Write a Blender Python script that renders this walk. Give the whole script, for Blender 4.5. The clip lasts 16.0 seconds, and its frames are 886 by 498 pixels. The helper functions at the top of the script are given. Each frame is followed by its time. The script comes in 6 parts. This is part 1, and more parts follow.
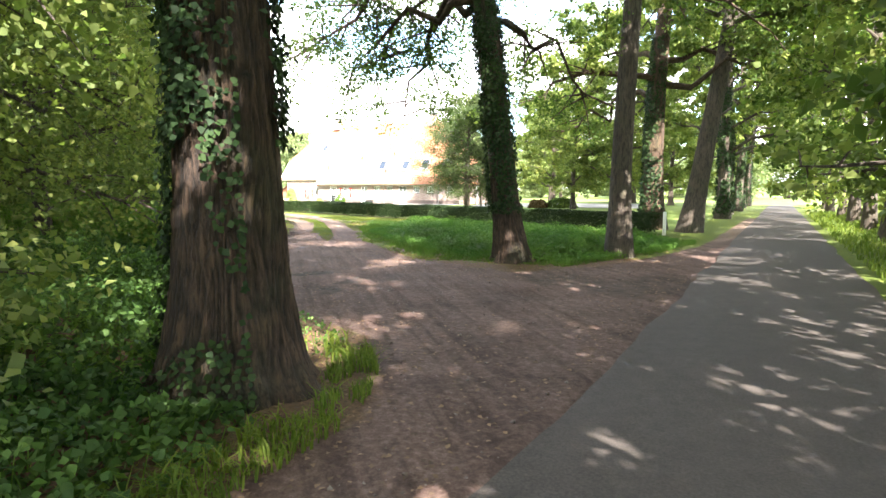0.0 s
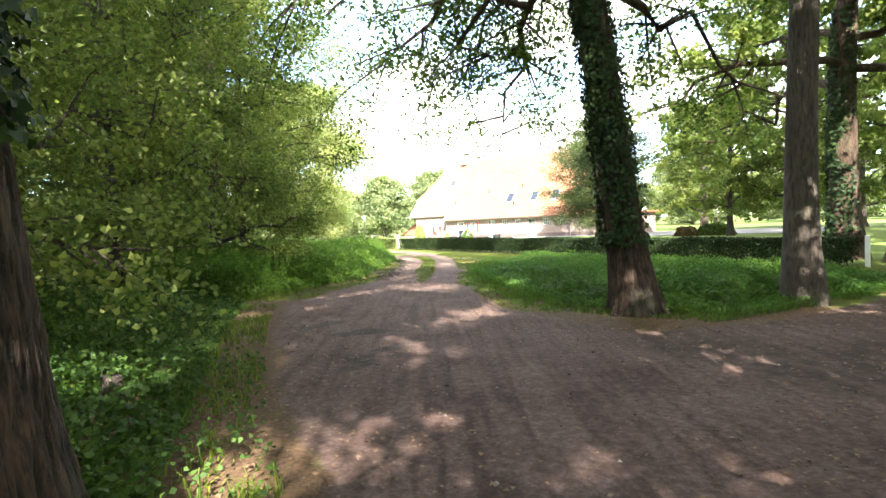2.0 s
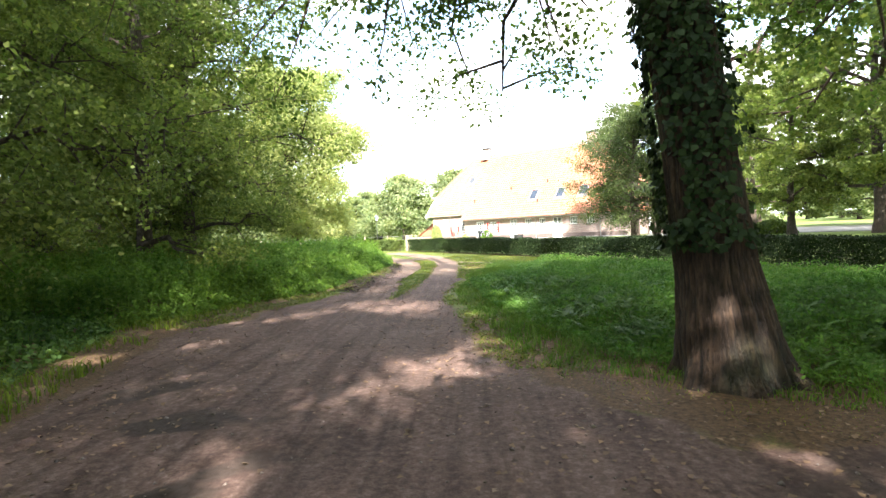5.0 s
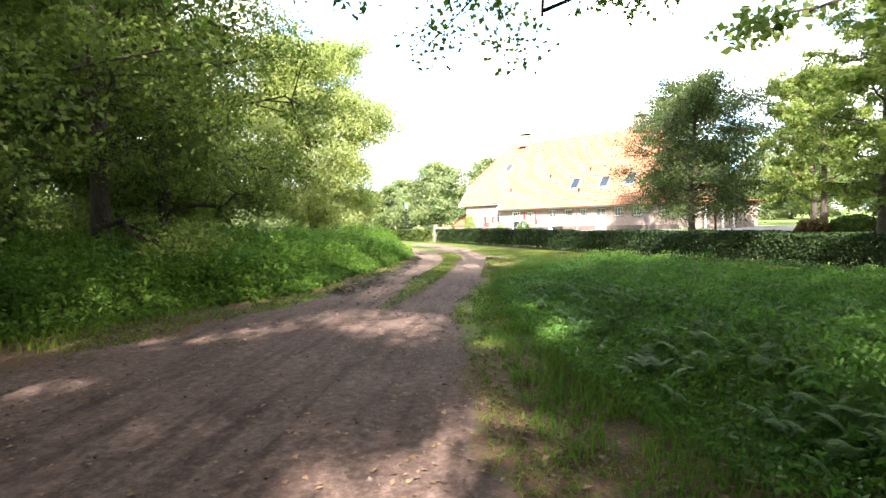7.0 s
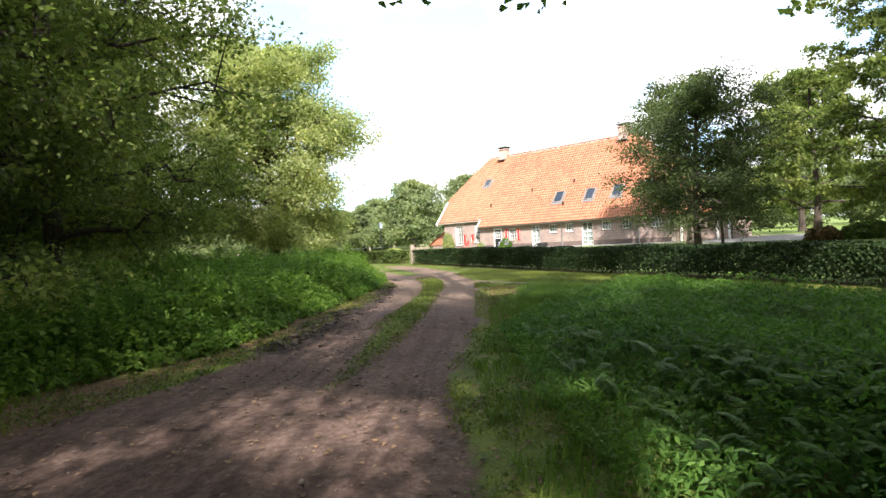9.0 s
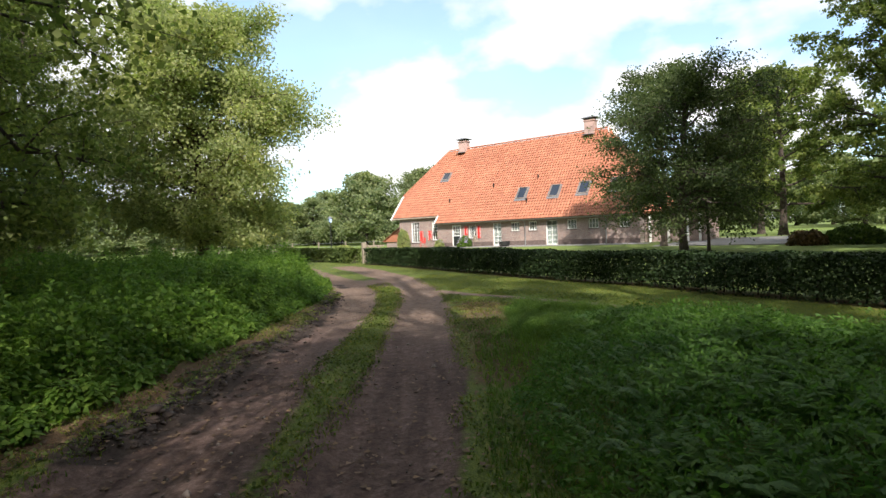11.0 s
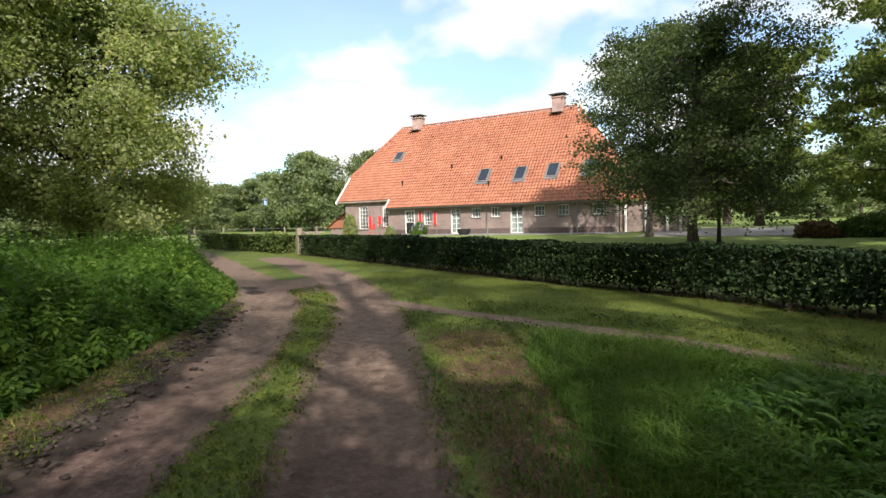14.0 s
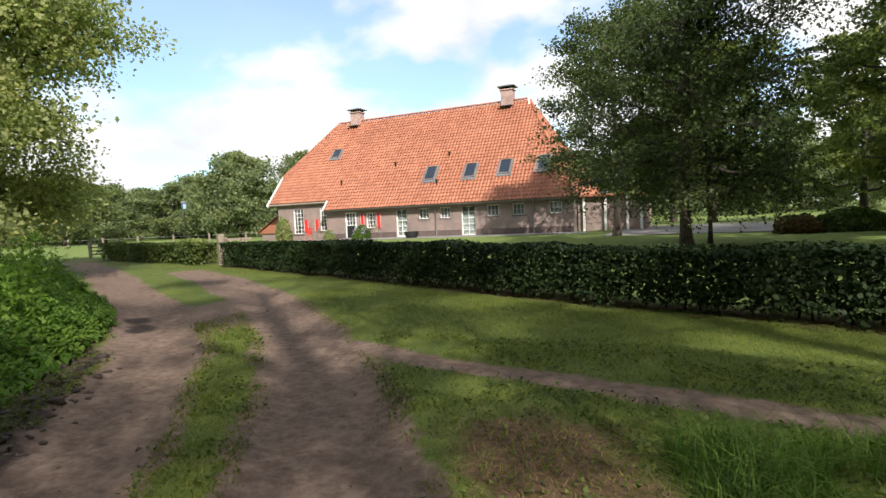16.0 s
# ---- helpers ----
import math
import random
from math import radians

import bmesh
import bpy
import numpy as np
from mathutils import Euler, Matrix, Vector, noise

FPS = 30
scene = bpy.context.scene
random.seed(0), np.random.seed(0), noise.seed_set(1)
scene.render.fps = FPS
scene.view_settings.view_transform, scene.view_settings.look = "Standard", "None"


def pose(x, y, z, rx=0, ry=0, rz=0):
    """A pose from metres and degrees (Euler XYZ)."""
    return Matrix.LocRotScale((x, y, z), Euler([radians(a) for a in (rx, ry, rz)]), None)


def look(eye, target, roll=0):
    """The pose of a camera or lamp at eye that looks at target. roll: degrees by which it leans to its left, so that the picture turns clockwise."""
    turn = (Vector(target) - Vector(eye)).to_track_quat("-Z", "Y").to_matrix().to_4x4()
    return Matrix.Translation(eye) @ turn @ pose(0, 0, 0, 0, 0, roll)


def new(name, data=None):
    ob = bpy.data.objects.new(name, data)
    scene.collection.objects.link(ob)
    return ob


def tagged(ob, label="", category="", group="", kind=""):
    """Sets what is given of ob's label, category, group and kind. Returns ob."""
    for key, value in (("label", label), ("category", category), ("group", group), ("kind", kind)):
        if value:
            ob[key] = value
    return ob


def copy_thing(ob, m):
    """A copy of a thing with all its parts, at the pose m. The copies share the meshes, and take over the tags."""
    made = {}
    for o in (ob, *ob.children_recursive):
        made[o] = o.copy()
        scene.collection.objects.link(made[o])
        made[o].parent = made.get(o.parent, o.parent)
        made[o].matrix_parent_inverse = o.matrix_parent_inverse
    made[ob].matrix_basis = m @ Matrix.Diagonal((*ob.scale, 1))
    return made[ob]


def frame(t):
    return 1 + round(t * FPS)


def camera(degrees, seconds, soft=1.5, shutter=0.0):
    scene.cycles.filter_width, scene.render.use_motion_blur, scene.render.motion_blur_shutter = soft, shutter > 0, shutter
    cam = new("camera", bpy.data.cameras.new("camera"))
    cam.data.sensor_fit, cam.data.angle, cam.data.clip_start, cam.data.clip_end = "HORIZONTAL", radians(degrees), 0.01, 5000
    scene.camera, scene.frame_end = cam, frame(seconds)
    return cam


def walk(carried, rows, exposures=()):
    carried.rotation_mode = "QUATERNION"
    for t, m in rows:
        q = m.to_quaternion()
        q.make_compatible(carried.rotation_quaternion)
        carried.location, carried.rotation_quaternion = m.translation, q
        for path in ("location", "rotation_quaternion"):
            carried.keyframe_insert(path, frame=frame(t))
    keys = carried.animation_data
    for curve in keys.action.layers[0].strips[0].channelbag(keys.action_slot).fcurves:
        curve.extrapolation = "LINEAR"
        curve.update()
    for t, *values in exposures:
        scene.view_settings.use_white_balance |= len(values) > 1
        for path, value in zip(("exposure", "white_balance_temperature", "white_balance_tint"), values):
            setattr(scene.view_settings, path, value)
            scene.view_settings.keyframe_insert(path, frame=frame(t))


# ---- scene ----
cam = camera(78.3, 16.0)
PATH = [
    (0, (1.913, -0.09, 1.868), (1.166, 1.752, 1.65), -0.0),
    (0.5, (1.871, 0.813, 1.768), (0.934, 2.56, 1.5), -0.2),
    (1, (1.822, 1.652, 1.762), (0.778, 3.332, 1.471), -0.3),
    (1.5, (1.709, 2.492, 1.736), (0.573, 4.12, 1.493), -1.5),
    (2, (1.489, 3.314, 1.774), (0.294, 4.916, 1.691), -2.5),
    (2.5, (1.287, 4.096, 1.76), (0.05, 5.666, 1.689), -2.9),
    (3, (1.002, 4.825, 1.728), (-0.252, 6.379, 1.618), -1.3),
    (3.5, (0.667, 5.574, 1.657), (-0.576, 7.137, 1.547), -1.6),
    (4, (0.267, 6.307, 1.611), (-0.943, 7.894, 1.474), -1.1),
    (4.5, (-0.11, 7.056, 1.589), (-1.345, 8.626, 1.495), -2.1),
    (7, (-2.347, 10.717, 1.474), (-3.724, 12.164, 1.371), -1.7),
    (7.5, (-2.906, 11.359, 1.444), (-4.253, 12.835, 1.38), -1.9),
    (8, (-3.506, 11.984, 1.438), (-4.867, 13.449, 1.427), -2.0),
    (8.5, (-4.233, 12.578, 1.441), (-5.572, 14.063, 1.44), -3.1),
    (9, (-4.787, 13.207, 1.491), (-6.101, 14.714, 1.454), -3.4),
    (11.5, (-7.825, 16.446, 1.635), (-8.975, 18.081, 1.573), -2.3),
    (12, (-8.361, 17.102, 1.602), (-9.485, 18.755, 1.531), -2.2),
    (12.5, (-8.927, 17.799, 1.546), (-10.031, 19.463, 1.439), -2.1),
    (13, (-9.459, 18.541, 1.521), (-10.563, 20.204, 1.399), -2.0),
    (13.5, (-9.965, 19.187, 1.523), (-11.064, 20.854, 1.406), -1.8),
    (14, (-10.433, 19.863, 1.517), (-11.458, 21.576, 1.402), -1.6),
    (14.5, (-10.936, 20.48, 1.509), (-11.917, 22.219, 1.393), -1.5),
    (15, (-11.513, 21.175, 1.484), (-12.435, 22.947, 1.374), -1.6),
    (15.5, (-12.07, 21.828, 1.472), (-12.963, 23.614, 1.364), -2.1),
    (16, (-12.647, 22.501, 1.445), (-13.47, 24.32, 1.332), -2.6),
]
EXPOSURE = [(0.0, 3.15), (1.5, 2.9), (4.5, 2.75), (7.0, 2.5), (9.0, 1.5), (11.5, 0.72), (14.0, 0.62), (16.0, 0.52)]
walk(cam, [(t, look(eye, target, roll)) for t, eye, target, roll in PATH], EXPOSURE)

# ---- world and sun ----
SUN_AZ, SUN_EL = 137.0, 38.0  # clockwise from +y, degrees
az, el = radians(SUN_AZ), radians(SUN_EL)
SUN_WAY = Vector((math.sin(az) * math.cos(el), math.cos(az) * math.cos(el), math.sin(el)))


def make_world():
    w = bpy.data.worlds.new("sky")
    scene.world = w
    w.use_nodes = True
    nt = w.node_tree
    n, l = nt.nodes, nt.links
    n.clear()
    out, bg = n.new("ShaderNodeOutputWorld"), n.new("ShaderNodeBackground")
    sky = n.new("ShaderNodeTexSky")
    sky.sky_type, sky.sun_disc = "NISHITA", False
    sky.sun_elevation, sky.sun_rotation = el, az
    sky.air_density, sky.dust_density = 1.0, 1.0
    co = n.new("ShaderNodeTexCoord")
    sep = n.new("ShaderNodeSeparateXYZ")
    l.new(co.outputs["Generated"], sep.inputs[0])
    up = n.new("ShaderNodeMath"); up.operation = "MAXIMUM"; up.inputs[1].default_value = 0.0
    l.new(sep.outputs["Z"], up.inputs[0])
    add = n.new("ShaderNodeMath"); add.operation = "ADD"; add.inputs[1].default_value = 0.42
    l.new(up.outputs[0], add.inputs[0])
    flat = n.new("ShaderNodeVectorMath"); flat.operation = "DIVIDE"
    comb = n.new("ShaderNodeCombineXYZ")
    for i in range(3):
        l.new(add.outputs[0], comb.inputs[i])
    l.new(co.outputs["Generated"], flat.inputs[0])
    l.new(comb.outputs[0], flat.inputs[1])
    mp = n.new("ShaderNodeMapping")
    mp.inputs["Location"].default_value = CLOUD_SHIFT
    mp.inputs["Scale"].default_value = (1, 1, 0)
    l.new(flat.outputs[0], mp.inputs[0])
    cl = n.new("ShaderNodeTexNoise")
    cl.inputs["Scale"].default_value, cl.inputs["Detail"].default_value, cl.inputs["Roughness"].default_value = 1.55, 9, 0.5
    l.new(mp.outputs[0], cl.inputs["Vector"])
    ramp = n.new("ShaderNodeValToRGB")
    ramp.color_ramp.elements[0].position, ramp.color_ramp.elements[1].position = 0.43, 0.5
    ramp.color_ramp.elements[0].color = (0.2, 0.21, 0.22, 1)  # thin high veil
    l.new(cl.outputs["Fac"], ramp.inputs[0])
    soft = n.new("ShaderNodeTexNoise")
    soft.inputs["Scale"].default_value, soft.inputs["Detail"].default_value = 2.2, 5
    l.new(mp.outputs[0], soft.inputs["Vector"])
    body = n.new("ShaderNodeValToRGB")
    body.color_ramp.elements[0].position, body.color_ramp.elements[1].position = 0.3, 0.62
    body.color_ramp.elements[0].color, body.color_ramp.elements[1].color = (4.7, 4.9, 5.3, 1), (7.0, 6.9, 6.8, 1)
    l.new(soft.outputs["Fac"], body.inputs[0])
    mix = n.new("ShaderNodeMixRGB")
    clear = n.new("ShaderNodeMixRGB"); clear.blend_type = "MULTIPLY"; clear.inputs[0].default_value = 1.0
    clear.inputs[2].default_value = (1.15, 1.36, 1.46, 1)
    l.new(sky.outputs[0], clear.inputs[1])
    l.new(ramp.outputs[0], mix.inputs[0]); l.new(clear.outputs[0], mix.inputs[1]); l.new(body.outputs[0], mix.inputs[2])
    l.new(mix.outputs[0], bg.inputs["Color"])
    bg.inputs["Strength"].default_value = 0.12
    l.new(bg.outputs[0], out.inputs["Surface"])


CLOUD_SHIFT = (0.35, 0.1, 0.0)
make_world()
sun_data = bpy.data.lights.new("sun", "SUN")
sun_data.energy, sun_data.angle, sun_data.color = 5.0, radians(0.55), (1.0, 0.94, 0.88)
sun = new("sun", sun_data)
sun.matrix_world = look((0, 0, 60), Vector((0, 0, 60)) - SUN_WAY)


# ---- materials ----
def nodes_of(name):
    m = bpy.data.materials.new(name)
    m.use_nodes = True
    nt = m.node_tree
    nt.nodes.clear()
    return m, nt.nodes, nt.links


def tex(n, l, scale, detail=4, rough=0.55, stretch=None, kind="ShaderNodeTexNoise"):
    """A noise in object metres."""
    co = n.new("ShaderNodeTexCoord")
    t = n.new(kind)
    t.inputs["Scale"].default_value = scale
    if kind == "ShaderNodeTexNoise":
        t.inputs["Detail"].default_value, t.inputs["Roughness"].default_value = detail, rough
    if stretch:
        mp = n.new("ShaderNodeMapping")
        mp.inputs["Scale"].default_value = stretch
        l.new(co.outputs["Object"], mp.inputs[0]); l.new(mp.outputs[0], t.inputs["Vector"])
    else:
        l.new(co.outputs["Object"], t.inputs["Vector"])
    return t


def ramp_of(n, l, source, stops):
    r = n.new("ShaderNodeValToRGB")
    e = r.color_ramp.elements
    while len(e) < len(stops):
        e.new(0.5)
    for k, (p, c) in enumerate(stops):
        e[k].position, e[k].color = p, (*c, 1)
    l.new(source, r.inputs[0])
    return r


def surface(name, stops, scale, rough=0.8, bump=0.2, fine=None, stretch=None, metal=0.0, coarse=0.3, dist=0.02, spec=0.4):
    """A worn surface: a colour ramp over a noise, a coarse blotch over it, and bump."""
    m, n, l = nodes_of(name)
    out, bs = n.new("ShaderNodeOutputMaterial"), n.new("ShaderNodeBsdfPrincipled")
    t = tex(n, l, scale, 6, 0.6, stretch)
    r = ramp_of(n, l, t.outputs["Fac"], stops)
    big = tex(n, l, scale * 0.13, 3)
    br = ramp_of(n, l, big.outputs["Fac"], [(0.3, (1 - coarse,) * 3), (0.7, (1.0 + coarse * 0.25,) * 3)])
    mul = n.new("ShaderNodeMixRGB"); mul.blend_type = "MULTIPLY"; mul.inputs[0].default_value = 1.0
    l.new(r.outputs[0], mul.inputs[1]); l.new(br.outputs[0], mul.inputs[2])
    l.new(mul.outputs[0], bs.inputs["Base Color"])
    bs.inputs["Roughness"].default_value, bs.inputs["Metallic"].default_value = rough, metal
    bs.inputs["Specular IOR Level"].default_value = spec
    if bump:
        ft = tex(n, l, fine or scale * 4, 5, 0.65, stretch)
        b = n.new("ShaderNodeBump"); b.inputs["Strength"].default_value = bump; b.inputs["Distance"].default_value = dist
        l.new(ft.outputs["Fac"], b.inputs["Height"]); l.new(b.outputs[0], bs.inputs["Normal"])
    l.new(bs.outputs[0], out.inputs["Surface"])
    return m


def leafy(name, dark, light, through_=0.5, rough=0.6):
    """Leaves: each island its own shade; some light passes through."""
    m, n, l = nodes_of(name)
    out, bs, tr, mx = (n.new("ShaderNodeOutputMaterial"), n.new("ShaderNodeBsdfPrincipled"), n.new("ShaderNodeBsdfTranslucent"), n.new("ShaderNodeMixShader"))
    geo = n.new("ShaderNodeNewGeometry")
    mid = tuple((a + b) / 2 for a, b in zip(dark, light))
    r = ramp_of(n, l, geo.outputs["Random Per Island"], [(0.0, dark), (0.6, mid), (1.0, light)])
    big = tex(n, l, 0.5, 3)
    br = ramp_of(n, l, big.outputs["Fac"], [(0.35, (0.75, 0.8, 0.8)), (0.65, (1.15, 1.08, 0.9))])
    mul = n.new("ShaderNodeMixRGB"); mul.blend_type = "MULTIPLY"; mul.inputs[0].default_value = 1.0
    l.new(r.outputs[0], mul.inputs[1]); l.new(br.outputs[0], mul.inputs[2])
    l.new(mul.outputs[0], bs.inputs["Base Color"])
    warm = n.new("ShaderNodeMixRGB"); warm.blend_type = "MULTIPLY"; warm.inputs[0].default_value = 1.0
    warm.inputs[2].default_value = (1.3, 1.55, 0.85, 1)
    l.new(mul.outputs[0], warm.inputs[1]); l.new(warm.outputs[0], tr.inputs["Color"])
    bs.inputs["Roughness"].default_value = rough
    bs.inputs["Specular IOR Level"].default_value = 0.18
    mx.inputs[0].default_value = through_
    l.new(bs.outputs[0], mx.inputs[1]); l.new(tr.outputs[0], mx.inputs[2]); l.new(mx.outputs[0], out.inputs["Surface"])
    return m


def bark(name, dark, light, scale=9.0):
    m, n, l = nodes_of(name)
    out, bs = n.new("ShaderNodeOutputMaterial"), n.new("ShaderNodeBsdfPrincipled")
    t = tex(n, l, scale * 1.2, 7, 0.72, (1, 1, 0.22))
    v = tex(n, l, scale * 3.6, 4, 0.65, (1, 1, 0.2))
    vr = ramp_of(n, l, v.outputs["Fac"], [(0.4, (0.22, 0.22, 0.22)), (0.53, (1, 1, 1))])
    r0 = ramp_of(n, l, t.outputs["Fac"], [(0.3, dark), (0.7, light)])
    # clefts blackened in the colour: dark inner bark plus shade the relief lacks
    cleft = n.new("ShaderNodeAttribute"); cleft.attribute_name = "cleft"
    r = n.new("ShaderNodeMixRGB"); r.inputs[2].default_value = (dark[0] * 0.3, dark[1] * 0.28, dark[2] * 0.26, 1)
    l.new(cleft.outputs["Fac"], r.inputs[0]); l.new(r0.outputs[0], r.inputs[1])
    moss = tex(n, l, 1.3, 4)
    mr = ramp_of(n, l, moss.outputs["Fac"], [(0.5, (0, 0, 0)), (0.75, (0.5, 0.5, 0.5))])
    gm = n.new("ShaderNodeMixRGB"); gm.inputs[2].default_value = (0.06, 0.075, 0.03, 1)
    l.new(mr.outputs[0], gm.inputs[0]); l.new(r.outputs[0], gm.inputs[1])
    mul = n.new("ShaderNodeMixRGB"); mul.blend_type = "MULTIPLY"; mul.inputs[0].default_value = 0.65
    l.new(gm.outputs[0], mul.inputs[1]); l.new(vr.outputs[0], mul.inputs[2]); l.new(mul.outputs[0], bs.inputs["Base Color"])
    mh = n.new("ShaderNodeMath"); mh.operation = "MULTIPLY"
    l.new(vr.outputs[0], mh.inputs[0]); l.new(t.outputs["Fac"], mh.inputs[1])
    b = n.new("ShaderNodeBump"); b.inputs["Strength"].default_value = 1.0; b.inputs["Distance"].default_value = 0.06
    l.new(mh.outputs[0], b.inputs["Height"]); l.new(b.outputs[0], bs.inputs["Normal"])
    bs.inputs["Roughness"].default_value = 0.9
    l.new(bs.outputs[0], out.inputs["Surface"])
    return m


def ground_material():
    """Soil, litter and turf, mixed by the zone masks of the ground mesh."""
    m, n, l = nodes_of("ground_soil_and_turf")
    out, bs = n.new("ShaderNodeOutputMaterial"), n.new("ShaderNodeBsdfPrincipled")

    def mask(att, lo, hi, wob, scale):
        a = n.new("ShaderNodeAttribute"); a.attribute_name = att
        t = tex(n, l, scale, 6, 0.65)
        mu = n.new("ShaderNodeMath"); mu.operation = "MULTIPLY_ADD"; mu.inputs[1].default_value = wob
        l.new(t.outputs["Fac"], mu.inputs[0]); l.new(a.outputs["Fac"], mu.inputs[2])
        return ramp_of(n, l, mu.outputs[0], [(lo + wob / 2, (0, 0, 0)), (hi + wob / 2, (1, 1, 1))])

    def mixed(fac, a, b):
        x = n.new("ShaderNodeMixRGB")
        l.new(fac.outputs[0], x.inputs[0]); l.new(a.outputs[0], x.inputs[1]); l.new(b.outputs[0], x.inputs[2])
        return x
    turf_fine = ramp_of(n, l, tex(n, l, 70.0, 6, 0.8).outputs["Fac"], [(0.35, (0.026, 0.044, 0.008)), (0.5, (0.085, 0.116, 0.02)), (0.66, (0.185, 0.2, 0.042))])
    turf_big = ramp_of(n, l, tex(n, l, 2.2, 7, 0.75).outputs["Fac"], [(0.3, (0.6, 0.68, 0.7)), (0.52, (0.95, 0.95, 0.95)), (0.7, (1.35, 1.15, 0.95))])
    turf = n.new("ShaderNodeMixRGB"); turf.blend_type = "MULTIPLY"; turf.inputs[0].default_value = 1.0
    l.new(turf_fine.outputs[0], turf.inputs[1]); l.new(turf_big.outputs[0], turf.inputs[2])
    meadow = ramp_of(n, l, tex(n, l, 0.9, 7, 0.7).outputs["Fac"], [(0.3, (0.09, 0.14, 0.03)), (0.7, (0.17, 0.21, 0.055))])
    fine_soil = ramp_of(n, l, tex(n, l, 13.0, 10, 0.8).outputs["Fac"], [(0.28, (0.036, 0.0235, 0.0187)), (0.5, (0.1, 0.066, 0.0545)), (0.74, (0.225, 0.165, 0.139))])
    wear = ramp_of(n, l, tex(n, l, 0.9, 6, 0.7).outputs["Fac"], [(0.3, (0.55, 0.5, 0.48)), (0.5, (0.95, 0.92, 0.9)), (0.7, (1.15, 1.13, 1.12))])
    worn = n.new("ShaderNodeMixRGB"); worn.blend_type = "MULTIPLY"; worn.inputs[0].default_value = 1.0
    l.new(fine_soil.outputs[0], worn.inputs[1]); l.new(wear.outputs[0], worn.inputs[2])
    # wheel marks that run along the track
    co = n.new("ShaderNodeTexCoord")
    turn_, thin = n.new("ShaderNodeMapping"), n.new("ShaderNodeMapping")
    turn_.inputs["Rotation"].default_value = (0, 0, radians(-128)); thin.inputs["Scale"].default_value = (0.35, 5.5, 1)
    marks = n.new("ShaderNodeTexNoise")
    marks.inputs["Scale"].default_value, marks.inputs["Detail"].default_value, marks.inputs["Distortion"].default_value = 1.0, 5, 0.5
    l.new(co.outputs["Object"], turn_.inputs[0]); l.new(turn_.outputs[0], thin.inputs[0]); l.new(thin.outputs[0], marks.inputs["Vector"])
    mk = ramp_of(n, l, marks.outputs["Fac"], [(0.36, (0.62, 0.58, 0.57)), (0.52, (1, 1, 1)), (0.68, (1.14, 1.13, 1.12))])
    soil = n.new("ShaderNodeMixRGB"); soil.blend_type = "MULTIPLY"; soil.inputs[0].default_value = 0.85
    l.new(worn.outputs[0], soil.inputs[1]); l.new(mk.outputs[0], soil.inputs[2])
    mud = ramp_of(n, l, tex(n, l, 11.0, 6, 0.7).outputs["Fac"], [(0.3, (0.02, 0.014, 0.011)), (0.7, (0.06, 0.043, 0.034))])
    litter = ramp_of(n, l, tex(n, l, 26.0, 5, 0.7).outputs["Fac"], [(0.3, (0.03, 0.022, 0.013)), (0.55, (0.1, 0.06, 0.032)), (0.75, (0.18, 0.11, 0.06))])
    sand = ramp_of(n, l, tex(n, l, 9.0, 9, 0.75).outputs["Fac"], [(0.3, (0.078, 0.05, 0.036)), (0.5, (0.155, 0.106, 0.079)), (0.72, (0.25, 0.184, 0.143))])
    soil = mixed(mask("sand", 0.3, 0.75, 0.5, 2.0), soil, sand)
    c = mixed(mask("meadow", 0.45, 0.55, 0.2, 0.8), turf, meadow)
    c = mixed(mask("litter", 0.3, 0.7, 0.9, 3.0), c, litter)
    c = mixed(mask("dirt", 0.35, 0.65, 0.8, 4.5), c, soil)
    c = mixed(mask("mud", 0.35, 0.65, 0.8, 3.0), c, mud)
    l.new(c.outputs[0], bs.inputs["Base Color"])
    st = tex(n, l, 42.0, 4, 0.7)
    st2 = tex(n, l, 14.0, 6, 0.7)
    ad = n.new("ShaderNodeMath"); ad.operation = "ADD"
    l.new(st.outputs["Fac"], ad.inputs[0]); l.new(st2.outputs["Fac"], ad.inputs[1])
    b = n.new("ShaderNodeBump"); b.inputs["Strength"].default_value = 0.5; b.inputs["Distance"].default_value = 0.022
    l.new(ad.outputs[0], b.inputs["Height"]); l.new(b.outputs[0], bs.inputs["Normal"])
    bs.inputs["Roughness"].default_value, bs.inputs["Specular IOR Level"].default_value = 0.9, 0.2
    l.new(bs.outputs[0], out.inputs["Surface"])
    return m


